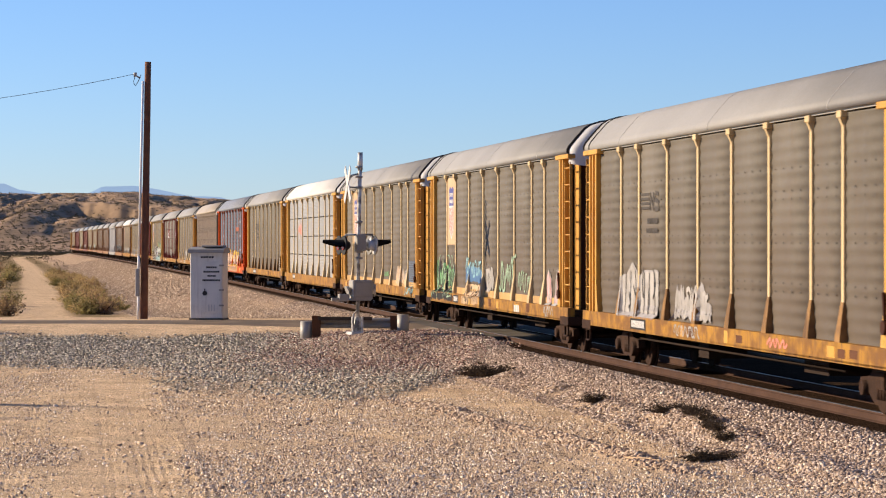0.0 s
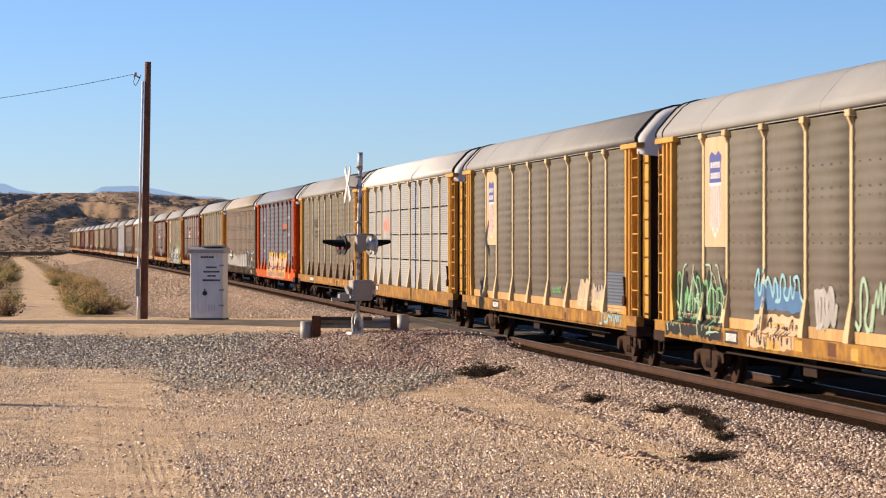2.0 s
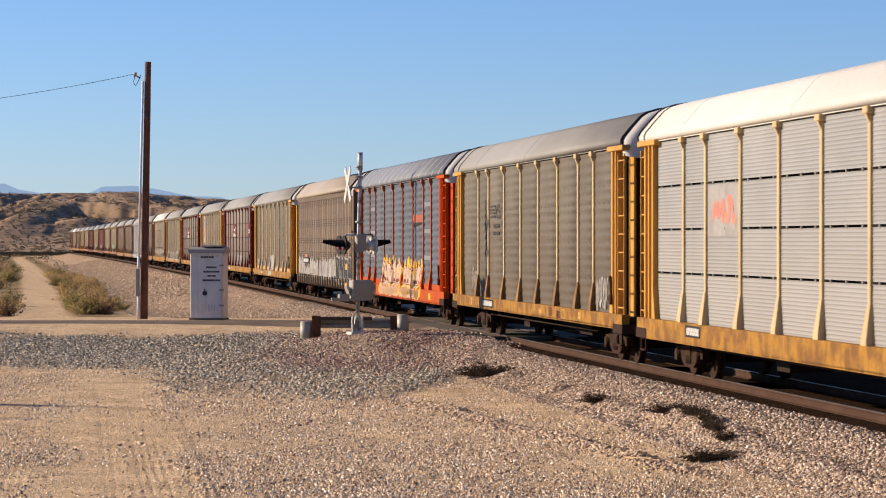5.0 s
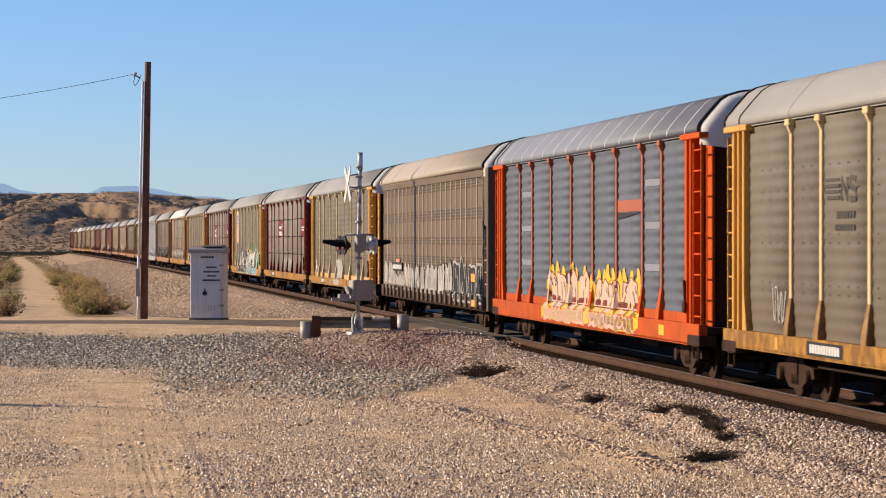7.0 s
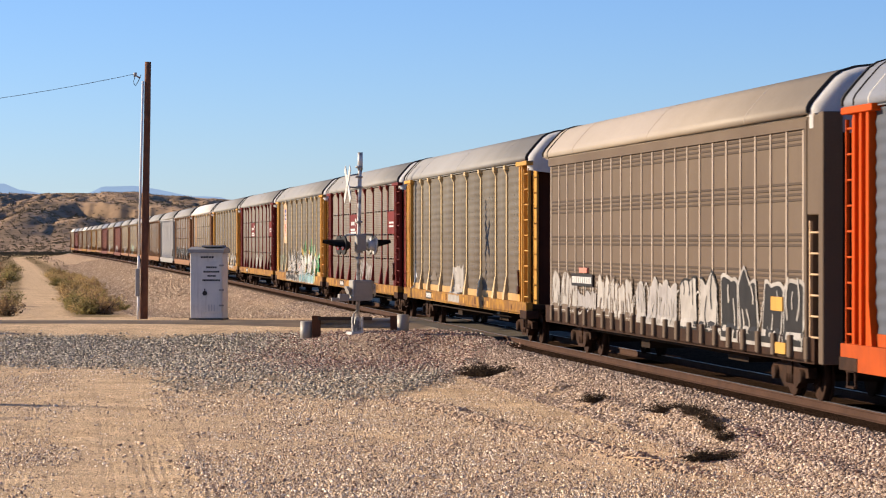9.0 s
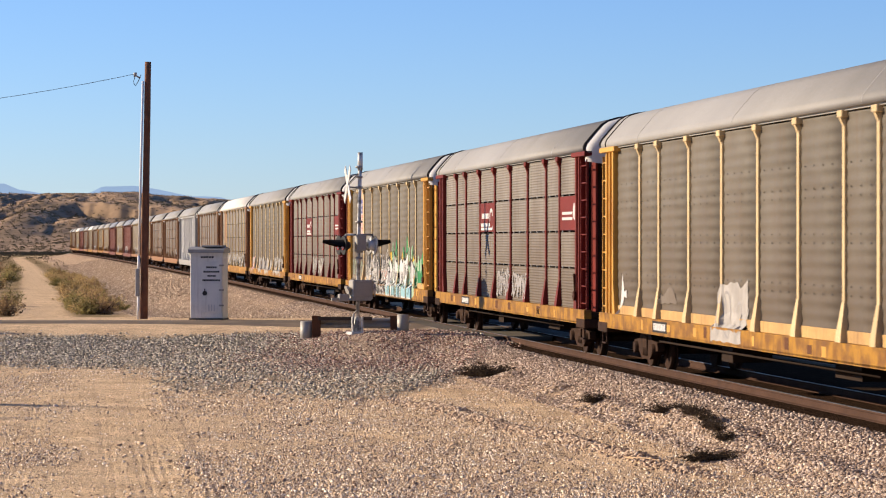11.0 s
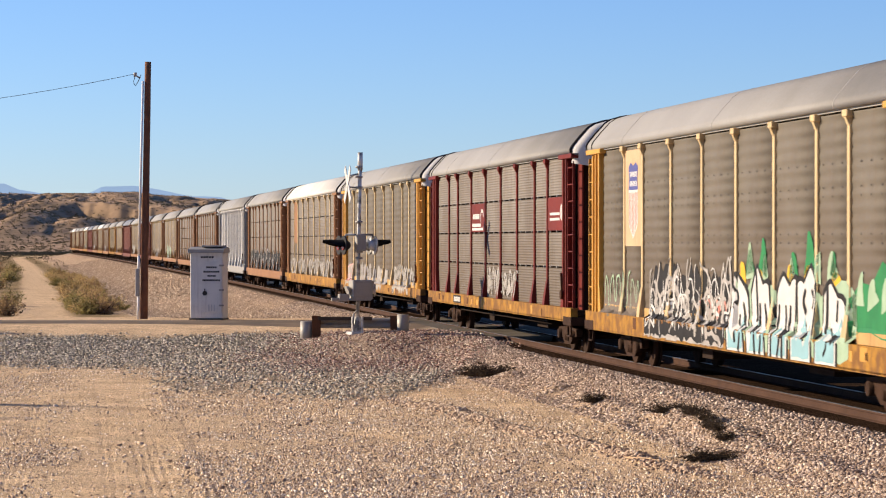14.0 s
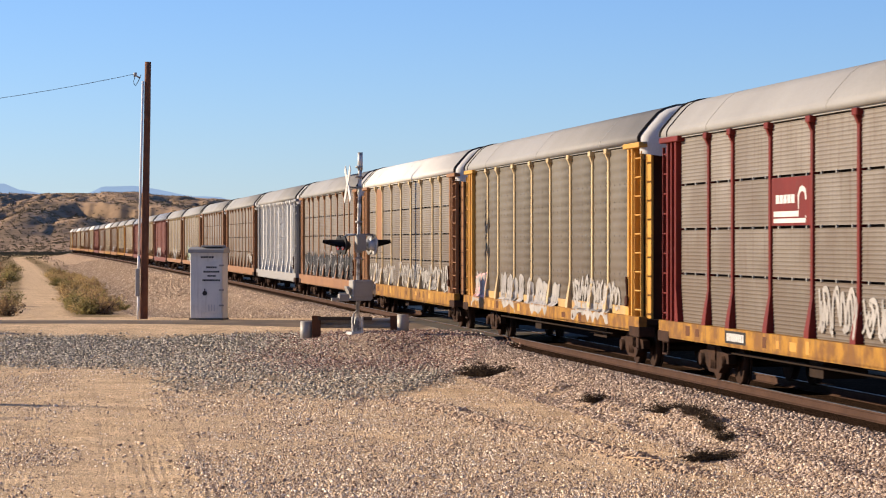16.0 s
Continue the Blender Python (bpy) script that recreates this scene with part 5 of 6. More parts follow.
def board_logo(car, xa, xb, curl=True):
    """A maroon board with a white curled emblem and plain white bars."""
    z0, z1 = SILL1 - 0.03, EAVE - 0.07
    za, zb = z0 + 0.51 * (z1 - z0) + 0.03, z0 + 0.75 * (z1 - z0) - 0.03
    part("sign_board", boxes((xa, xb, 1.44, 1.47, za, zb)), M["maroon"], car, "maroon sign board with white emblem")
    bm = bmesh.new()
    w, h = xb - xa, zb - za
    if curl:
        ribbon(bm, [(xb - 0.06 * w, za + 0.24 * h), (xa + 0.3 * w, za + 0.24 * h), (xa + 0.3 * w, za + 0.6 * h), (xa + 0.26 * w, za + 0.72 * h), (xa + 0.2 * w, za + 0.76 * h), (xa + 0.13 * w, za + 0.7 * h), (xa + 0.11 * w, za + 0.52 * h)], 0.1, 1.474)
        ribbon(bm, [(xb - 0.06 * w, za + 0.1 * h), (xa + 0.12 * w, za + 0.1 * h), (xa + 0.12 * w, za + 0.2 * h)], 0.08, 1.475)
        for k in range(5):
            x = xb - 0.12 * w - 0.1 * w * k
            add_box(bm, x - 0.085 * w, x, 1.472, 1.475, za + 0.46 * h, za + 0.64 * h)
    else:
        for k in range(2):
            add_box(bm, xa + 0.3 * w, xb - 0.12 * w, 1.472, 1.475, za + (0.3 + 0.16 * k) * h, za + (0.38 + 0.16 * k) * h)
        blob(bm, xa + 0.06 * w, xa + 0.26 * w, za + 0.28 * h, za + 0.8 * h, 1.476, random.Random(3), 14, 0.05)
    part("emblem", bm, M["white"], car)


def plate(car, x, w=1.1, n=9):
    """A dark reporting plate on the sill, with bars for its number."""
    part("number_plate", boxes((x - w / 2, x + w / 2, 1.59, 1.604, 0.9, SILL1 - 0.04)), M["black"], car, "black plate with white bars")
    bars(car, x - w * 0.42, x + w * 0.42, 0.945, SILL1 - 0.085, 1.606, n, "white")


def sill_marks(car, seed):
    """Patches of fresher and darker paint on the sill."""
    r = random.Random(seed)
    for mt, cnt in (("yellow", 5), ("rusty", 4)):
        for k in range(cnt):
            x, w = r.uniform(-11, 11), r.uniform(0.15, 0.5)
            part("paint_patch", boxes((x, x + w, 1.6, 1.603, 0.87 + r.uniform(0.02, 0.08), SILL1 - r.uniform(0.02, 0.12))), M[mt], car)


def dress_cars():
    """Markings and graffiti, car by car."""
    c = CARS
    low = SIDE["low"] = 0.875
    side_logo(c[0], 6.1, 3.85)
    piece(c[0], 9.0, 5.1, 1.2, 2.45, "spray_white", "spray_grey", 2, 11, 0.46, "spray_black", edge=0.04)
    smear(c[0], 3.6, 0.3, 1.2, 2.05, "spray_grey", 12, 0.75)
    tag(c[0], 3.5, 0.5, 1.2, 1.95, "spray_white", 4, 13, 0.09, twice=True)
    tag(c[0], 3.0, 0.8, low, SILL1 - 0.02, "spray_white", 4, 14, 0.04)
    tag(c[0], -4.6, -5.9, low + 0.08, SILL1 - 0.06, "shield_red", 3, 15, 0.06)
    plate(c[0], 6.6, 1.6, 10)
    shield(c[1], 8.03)
    wild(c[1], 11.9, 7.0, low, 2.3, "spray_black", "spray_mint", 21, 20, 0.07, ragged=0.4)
    tag(c[1], 11.7, 7.4, 1.1, 2.2, "spray_green", 5, 22, 0.07)
    smear(c[1], 5.0, 1.7, 1.55, 2.1, "spray_blue", 23, 0.25)
    tag(c[1], 5.0, 1.7, 1.75, 2.35, "spray_cyan", 4, 24, 0.07)
    smear(c[1], 5.0, 1.7, low, 1.55, "decal_cream", 25, 0.1)
    tag(c[1], 4.8, 1.9, low, 1.5, "spray_black", 5, 26, 0.06)
    smear(c[1], 3.6, 2.6, low, 1.15, "spray_yellow", 27, 0.3)
    tag(c[1], 0.8, -0.4, 1.35, 2.15, "spray_white", 2, 28, 0.12, twice=True)
    tag(c[1], -1.6, -4.4, 1.3, 2.5, "spray_mint", 3, 29, 0.09)
    tag(c[1], -4.8, -6.9, 1.4, 2.05, "spray_mint", 3, 30, 0.06)
    piece(c[1], -9.3, -11.2, 1.2, 2.2, "spray_pink", "spray_white", 2, 31, 0.3, edge=0.05)
    tag(c[1], -9.6, -10.9, low, SILL1 - 0.02, "spray_white", 2, 32, 0.06)
    plate(c[1], 6.2, 1.0, 6)
    bars(c[1], -5.8, -4.9, SILL0 + 0.13, SILL1 - 0.1, 1.605, 3, "white")
    shield(c[2], 8.03)
    tag(c[2], -1.9, -3.2, 1.5, 1.68, "spray_green", 4, 33, 0.04)
    smear(c[2], -5.4, -8.7, 1.2, 2.0, "decal_cream", 34, 0.5)
    tag(c[2], -5.6, -8.6, 1.2, 2.0, "spray_white", 3, 35, 0.07)
    part("patch_panel", corrugated(-11.4, -9.15, 1.22, 2.15, 1.475, 0.08, 0.016), M["blue_panel"], c[2], "newer grey steel patch panel")
    tag(c[2], -9.0, -11.4, low, 1.3, "spray_cyan", 3, 36, 0.05)
    plate(c[2], 6.4, 1.2, 8)
    part("emblem_board", boxes((4.4, 6.9, 1.45, 1.456, 2.95, 3.95)), M["spray_grey"], c[3], "faded grey emblem board")
    tag(c[3], 6.5, 4.7, 3.2, 3.75, "shield_red", 2, 37, 0.16)
    plate(c[3], 7.6, 1.3, 8)
    side_logo(c[4], 6.0, 3.85)
    tag(c[4], 10.3, 9.4, 1.35, 2.1, "spray_white", 2, 41, 0.05)
    plate(c[4], 6.4, 2.2, 11)
    tag(c[4], -9.3, -10.7, 1.2, 2.0, "spray_white", 3, 42, 0.07)
    # orange car
    o = c[5]
    low = SIDE["low"] = SILL0 + 0.02
    part("emblem", boxes((-6.95, -4.32, 1.45, 1.461, 3.52, 3.78)), M["faded_orange"], o)
    bm = bmesh.new()
    bm.faces.new([bm.verts.new(q) for q in ((-4.32, 1.459, 3.5), (-6.95, 1.459, 3.5), (-4.32, 1.459, 3.34))][::-1])
    part("emblem", bm, M["black"], o)
    for x in (8.0, -8.0):
        for z in (4.05, 3.12, 2.2):
            part("label", boxes((x - 0.75, x + 0.75, 1.45, 1.459, z, z + 0.15)), M["roof_blue"], o)
    flames(o, -0.8, 4.4, 2.05, 0.3, "spray_yellow", 6, 50)
    flames(o, -6.7, -1.7, 1.95, 0.42, "spray_yellow", 8, 49)
    smear(o, 4.9, -7.2, low - 0.02, 2.1, "spray_yellow", 54, 0.3, freq=0.5)
    piece(o, 4.5, -0.9, 1.3, 2.25, "spray_cream", "maroon", 4, 51, 0.46, edge=0.03)
    piece(o, -1.6, -6.7, 1.3, 2.05, "spray_cream", "maroon", 5, 52, 0.46, edge=0.03)
    smear(o, 4.6, -0.9, low, 1.36, "spray_cream", 53, 0.2, freq=0.3)
    smear(o, -1.6, -6.7, low, 1.32, "spray_cream", 55, 0.2, freq=0.3)
    tag(o, 4.4, -6.6, low + 0.02, 1.28, "spray_pink", 10, 56, 0.05)
    part("label", boxes((-9.8, -9.3, 1.6, 1.606, SILL0 + 0.1, SILL1 - 0.1)), M["spray_yellow"], o)
    # brown car
    b = c[6]
    for x0, x1, z1, fill, line, n, seed in ((12.2, 8.6, 2.2, "spray_white", "brown_panel", 3, 61), (6.2, 1.9, 2.15, "spray_white", "brown_panel", 5, 62), (1.6, -2.4, 2.1, "spray_grey", "spray_white", 4, 63), (-2.7, -6.0, 2.4, "spray_white", "spray_black", 2, 64)):
        piece(b, x0, x1, 1.1, z1, fill, line, n, seed, 0.42, flat=True, edge=0.05)
    smear(b, 8.6, 6.3, 1.2, 1.75, "spray_grey", 60, 0.5, True)
    piece(b, -6.2, -12.3, 1.0, 2.35, "spray_black", "spray_white", 4, 65, 0.4, flat=True, edge=0.075)
    tag(b, 12.0, -12.2, 1.0, 2.0, "spray_white", 20, 66, 0.045, flat=True)
    part("number_plate", boxes((6.6, 9.3, 1.45, 1.51, 1.75, 2.05)), M["black"], b)
    bars(b, 6.7, 9.2, 1.82, 1.98, 1.512, 9, "white")
    part("number_plate", boxes((7.3, 8.3, 1.45, 1.51, 2.08, 2.2)), M["shield_red"], b)
    part("label", boxes((-10.9, -10.1, 1.45, 1.51, 1.6, 1.85)), M["yellow"], b)
    part("label", boxes((-11.4, -10.7, 1.56, 1.59, 0.85, 1.05)), M["yellow"], b)
    # yellow-posted car
    low = SIDE["low"] = 0.875
    smear(c[7], 1.8, -0.6, low, 2.15, "spray_white", 72, 0.16, freq=0.25, drip=0.05)
    tag(c[7], 1.6, -0.5, low + 0.05, 2.0, "spray_grey", 2, 73, 0.05)
    smear(c[7], 11.2, 10.5, 1.25, 2.15, "white", 71, 0.85, freq=0.18, drip=0.4)
    smear(c[7], 7.0, 5.4, 1.5, 1.9, "rusty_panel", 74, 0.6)
    plate(c[7], 6.4, 1.4, 8)
    for k in (8, 10):
        board_logo(c[k], 1.5, 4.12)
        board_logo(c[k], -11.5, -9.1, curl=False)
        plate(c[k], 6.3, 1.6, 9)
        tag(c[k], 1.0, -1.4, 1.25, 2.15, "spray_white" if k == 10 else "spray_grey", 3, 80 + k, 0.09, twice=True)
        tag(c[k], -1.7, -4.3, 1.25, 2.05, "spray_white" if k == 10 else "spray_grey", 3, 90 + k, 0.09, twice=True)
    shield(c[9], 8.03)
    n9 = c[9]
    low = SIDE["low"] = SILL0 + 0.02
    smear(n9, 11.4, 7.2, low + 0.3, 1.95, "rusty_panel", 98, 0.5)
    tag(n9, 11.3, 7.4, 1.3, 2.2, "spray_mint", 4, 91, 0.05)
    wild(n9, 6.3, -1.0, low, 2.45, "spray_black", "spray_white", 92, 46, 0.13)
    wild(n9, 6.2, -0.9, 1.0, 2.3, None, "white", 93, 24, 0.09)
    tag(n9, 1.4, -0.6, 1.3, 1.8, "shield_red", 3, 97, 0.05)
    flames(n9, -8.8, -1.4, 2.35, 0.7, "spray_deep_green", 5, 94)
    smear(n9, -9.0, -11.4, 1.2, 2.6, "spray_deep_green", 90, 0.5, freq=0.6)
    flames(n9, -9.0, -1.4, 2.25, 0.6, "spray_mint", 5, 95)
    flames(n9, -11.3, -9.0, 1.9, 0.5, "spray_mint", 3, 89)
    smear(n9, -1.0, -9.4, low, 2.3, "spray_mint", 99, 0.35, freq=0.5)
    flames(n9, -8.6, -1.2, 2.2, 0.22, "spray_yellow", 5, 100)
    piece(n9, -1.1, -8.8, low, 2.45, "white", "spray_black", 5, 96, 0.4, foot="spray_cyan", edge=0.09)
    smear(n9, 6.3, -0.9, low, 1.05, "spray_white", 101, 0.4)
    low = SIDE["low"] = 0.875
    smear(c[11], 11.5, 8.8, 1.2, 2.0, "spray_grey", 110, 0.6)
    piece(c[11], 11.4, 8.8, 1.2, 2.0, "spray_white", "spray_pink", 2, 111, 0.4, edge=0.05)
    piece(c[11], 6.7, 2.6, 1.2, 2.0, "spray_grey", "spray_white", 4, 112, 0.35, edge=0.06)
    piece(c[11], 2.2, -2.6, 1.2, 1.95, "spray_white", "spray_grey", 4, 113, 0.4, edge=0.04)
    tag(c[11], -4.6, -10.2, 1.2, 2.0, "spray_white", 6, 114, 0.1, twice=True)
    for a, w, k in ((11.4, 1.6, 115), (5.6, 2.2, 116), (1.0, 2.6, 117), (-5.0, 4.6, 118)):
        smear(c[11], a, a - w, low, 1.75, "spray_white", k, 0.85, freq=0.3, drip=0.3)
    shield(c[12], 8.03, faded=True)
    tag(c[12], 11.3, 3.0, 1.2, 2.0, "spray_white", 8, 121, 0.1)
    tag(c[12], 2.0, -10.8, 1.2, 2.1, "spray_white", 11, 122, 0.1, twice=True)
    wild(c[13], 11.2, -10.8, 1.2, 2.35, "spray_black", "spray_grey", 131, 40, 0.12)
    tag(c[15], -6.0, -11.0, 1.2, 2.3, "spray_white", 4, 151, 0.12)
    for k, fill in ((17, "spray_mint"), (18, "spray_white"), (19, "spray_grey"), (20, "spray_white"), (22, "spray_cream"), (24, "spray_grey"), (26, "spray_white"), (28, "spray_grey")):
        r = random.Random(k)
        a = r.uniform(2, 11)
        piece(c[k], a, a - r.uniform(5, 9), 1.2, r.uniform(2.0, 2.6), fill, "spray_white", 6, 200 + k, 0.4)
    for k in (0, 1, 2, 4, 7, 8, 9, 10, 11, 12):
        sill_marks(c[k], 300 + k)


def motions():
    for k, car in enumerate(CARS):
        rows = []
        for t in range(0, 17):
            s = FIRST + PITCH * k + NUDGE.get(k, 0.0) - SPEED * t
            a, b = track(s - 10), track(s + 10)
            mid = (a + b) / 2
            rows.append((float(t), pose(mid.x, mid.y, 0, 0, 0, math.degrees(math.atan2(b.y - a.y, b.x - a.x)))))
        walk(car, rows)
    # the wheels of the cars that pass near by
    for car in CARS[:11]:
        for ws in [o for o in car.children_recursive if o.name.startswith("wheelset")]:
            at = ws.matrix_basis.translation.copy()
            walk(ws, [(i / FPS, pose(at.x, at.y, at.z, 0, -math.degrees(SPEED * i / FPS / 0.42), 0)) for i in range(16 * FPS + 1)])


# ---- crossing signal ----
def on_ground(x, y):
    return float(height(np.array([x]), np.array([y]))[0])


def build_signal():
    x, y = -2.6, 85.0
    z = on_ground(x, y) - 0.01
    sg = tagged(new("crossing_signal"), "silver railway crossing signal with black-hooded lights and crossbucks", "signal")
    sg.matrix_basis = pose(x, y, z, 0, 0, 20)
    bm = tubes(((0, 0, 0.45), (0.09, 0, 5.5), 0.058), ((0.085, 0, 4.95), (0.09, 0, 5.5), 0.078), n=14)
    part("mast", bm, M["silver"], sg, "patchy silver-painted mast", True)
    bm = bmesh.new()
    add_tube(bm, (0, 0, 0.0), (0, 0, 0.5), 0.17, 0.09, 12)
    for k in range(4):
        a = k * math.pi / 2 + 0.5
        add_box(bm, 0.2 * math.cos(a) - 0.03, 0.2 * math.cos(a) + 0.03, 0.2 * math.sin(a) - 0.03, 0.2 * math.sin(a) + 0.03, 0, 0.5, 0.008)
    add_box(bm, -0.28, 0.28, -0.28, 0.28, -0.1, 0.05, 0.02)
    part("base", bm, M["silver"], sg, "cast base with bolted ribs")
    # crossbuck boards, square to the road, one pair on each side of the mast
    for sgn, zc in ((-1, 4.52),):
        for lean in (48, -48):
            bm = boxes((-0.012, 0.012, -0.68, 0.68, -0.11, 0.11), bevel=0.004)
            ob = part("crossbuck_board", bm, M["white"], sg, "white crossbuck board")
            ob.matrix_basis = pose(-0.32 + 0.014 * (lean > 0), 0.0, zc, lean, 0, -7)
    for za, zb in ((4.85, 4.78), (4.42, 4.45)):
        part("bracket", tubes(((0.08, 0, za), (-0.34, 0, zb), 0.025), n=8), M["silver"], sg)
    for zz in (5.02, 4.72, 4.4, 3.35, 2.45, 2.25):
        part("clamp", tubes(((0.05, 0, zz), (0.05, 0, zz + 0.07), 0.11), n=12), M["galv"], sg)
    part("crossarm", tubes(((-0.38, 0, 3.0), (0.5, 0, 3.0), 0.03), ((-0.38, 0, 3.0), (-0.38, 0, 2.85), 0.03), ((0.47, 0, 3.0), (0.47, 0, 2.85), 0.03), n=8), M["silver"], sg)
    part("junction", boxes((-0.05, 0.24, -0.14, 0.14, 2.5, 3.02), bevel=0.02), M["galv"], sg)
    # two pairs of lights, one facing each way along the road
    for sgn, xo in ((-1, -0.42), (1, 0.5)):
        for yo in (-0.05, 0.42):
            lt = part("light", tubes(((xo, yo, 2.68), (xo + sgn * 0.05, yo, 2.68), 0.29), ((xo + sgn * 0.02, yo, 2.68), (xo - sgn * 0.16, yo, 2.68), 0.2, 0.09), n=24), M["black"] if sgn < 0 else M["silver"], sg, "round signal light")
            part("lens", tubes(((xo + sgn * 0.05, yo, 2.68), (xo + sgn * 0.075, yo, 2.68), 0.15), n=20), M["signal_red"], lt)
            bm = bmesh.new()
            n, ra, rb = 14, 0.17, 0.13
            r0 = [bm.verts.new((xo + sgn * 0.05, yo + ra * math.cos(a), 2.68 + ra * math.sin(a))) for a in np.linspace(-0.35, math.pi + 0.35, n)]
            r1 = [bm.verts.new((xo + sgn * 0.52, yo + rb * math.cos(a), 2.72 + rb * math.sin(a))) for a in np.linspace(0.2, math.pi - 0.2, n)]
            for k in range(n - 1):
                bm.faces.new((r0[k], r0[k + 1], r1[k + 1], r1[k]))
            bmesh.ops.solidify(bm, geom=bm.faces[:], thickness=0.008)
            part("hood", bm, M["black"], lt, "black hood", True)
    # control box and its fittings
    bm = boxes((-0.22, 0.42, -0.24, 0.2, 1.05, 1.62), bevel=0.03)
    add_extrusion(bm, [(-0.3, 1.0), (0.34, 1.0), (0.42, 1.08), (-0.22, 1.08)], -0.26, 0.2, axis="y")
    bx = part("control_box", bm, M["galv"], sg, "grey metal control box")
    part("door_panel", boxes((-0.16, 0.36, -0.255, -0.238, 1.12, 1.56), bevel=0.012), M["galv"], bx)
    part("bell", tubes(((-0.34, 0, 1.3), (-0.24, 0, 1.34), 0.16, 0.1), n=14), M["galv"], sg)
    part("counterweight_arm", boxes((-0.85, -0.3, -0.1, -0.02, 0.98, 1.09), (-0.62, -0.3, -0.16, 0.04, 0.98, 1.2), bevel=0.015), M["galv"], sg)
    part("hinge_bracket", tubes(((0.45, -0.1, 1.2), (0.45, -0.1, 1.58), 0.05), ((0.52, -0.1, 1.12), (0.52, -0.1, 1.5), 0.035), n=8), M["silver"], sg)
    part("conduit", tubes(((-0.2, -0.05, 0.0), (-0.13, -0.05, 0.6), 0.035), ((-0.13, -0.05, 0.6), (0.02, -0.05, 0.72), 0.03), ((0.02, -0.05, 0.72), (0.05, -0.05, 1.05), 0.03), n=8), M["galv"], sg)


def build_barrier():
    """Guard beams round the foot of the signal."""
    y = 86.6
    bollard = tubes(((0, 0, -0.15), (0, 0, 0.53), 0.18), n=20)
    first = part("bollard", bollard, M["galv"], None, "", True)
    tagged(first, "short grey steel pipe bollard beside the crossing signal", "bollard", "bollards at the crossing")
    first.matrix_basis = pose(-4.24, y, on_ground(-4.24, y))
    copy_thing(first, pose(-1.24, y - 0.2, on_ground(-1.24, y - 0.2)))
    gr = tagged(new("guard_rail"), "low corrugated steel guard rail on rusty posts", "guard rail")
    gr.matrix_basis = pose(0, 0, on_ground(-2.6, y + 0.4))
    wave = [(0.0, 0.12), (0.05, 0.15), (0.05, 0.2), (0.0, 0.25), (0.0, 0.29), (0.05, 0.34), (0.05, 0.39), (0.0, 0.42), (0.015, 0.42), (0.065, 0.39), (0.065, 0.33), (0.015, 0.285), (0.015, 0.255), (0.065, 0.21), (0.065, 0.14), (0.015, 0.11)]
    bm = bmesh.new()
    add_extrusion(bm, [(y + 0.25 - a, z) for a, z in wave], -3.95, -1.45)
    part("beam", bm, M["galv"], gr, "galvanised corrugated beam")
    # the guard beam's shaded stretch, drawn as an added beam in dark sleeper colour
    part("top_beam", boxes((-3.85, -2.2, y - 0.22, y + 0.1, 0.36, 0.47), bevel=0.012), M["tie"], gr, "dark beam painted as the shaded part of the guard rail")
    for px, w in ((-3.92, 0.26), (-1.52, 0.22)):
        bm = boxes((px - w / 2, px + w / 2, y - 0.16, y - 0.13, -0.2, 0.5), (px - 0.012, px + 0.012, y - 0.13, y + 0.1, -0.2, 0.5), (px - w / 2, px + w / 2, y + 0.1, y + 0.13, -0.2, 0.5))
        part("post", bm, M["rusty"], gr, "rusted steel post")


def build_cabinet():
    x, y = -8.53, 102.0
    z = on_ground(x, y)
    cb = tagged(new("relay_cabinet"), "pale grey metal signal relay cabinet with faded lettering", "cabinet")
    cb.matrix_basis = pose(x, y, z, 0, 0, -8)
    h, w = 2.46, 0.6
    part("body", boxes((-w, w, -0.45, 0.45, 0.06, h), bevel=0.015), M["grey_paint"], cb)
    part("plinth", boxes((-w - 0.04, w + 0.04, -0.49, 0.49, -0.15, 0.06), bevel=0.01), M["concrete"], cb)
    bm = bmesh.new()
    add_extrusion(bm, [(-0.55, h - 0.03), (0.52, h - 0.03), (0.52, h + 0.14), (0.0, h + 0.2), (-0.55, h + 0.1)], -w - 0.06, w + 0.06)
    part("lid", bm, M["galv"], cb, "grey overhanging lid")
    part("vent_cap", boxes((-w * 0.35, w * 0.95, -0.35, 0.3, h + 0.19, h + 0.25), bevel=0.01), M["galv"], cb)
    dr = part("door", boxes((-0.17, w - 0.05, -0.475, -0.448, 0.28, h - 0.35), bevel=0.008), M["grey_paint"], cb)
    part("handle", tubes(((-0.05, -0.48, 0.97), (-0.05, -0.51, 0.97), 0.085), ((-0.05, -0.5, 1.02), (-0.05, -0.5, 1.14), 0.02), n=12), M["faded_black"], dr)
    for zz in (0.5, 1.06, 1.95):
        part("hinge", boxes((w - 0.12, w + 0.05, -0.495, -0.45, zz, zz + 0.06)), M["galv"], dr)
    rows = ((2.25, -0.2, 0.3, 5), (1.88, -0.0, 0.4, 5), (1.72, -0.1, 0.5, 9), (1.57, 0.05, 0.36, 5), (1.41, -0.14, 0.52, 12))
    for zz, a, b, n in rows:
        bm = bmesh.new()
        wd = (b - a) / n
        for k in range(n):
            add_box(bm, a + wd * k, a + wd * (k + 0.8), -0.48, -0.476, zz, zz + 0.065)
        tagged(part("lettering", bm, M["black"], cb), kind="stuff")
    for k in range(3):
        part("vent_slot", boxes((0.08 + 0.1 * k, 0.12 + 0.1 * k, -0.49, -0.474, 0.32, 0.56)), M["white"], cb)


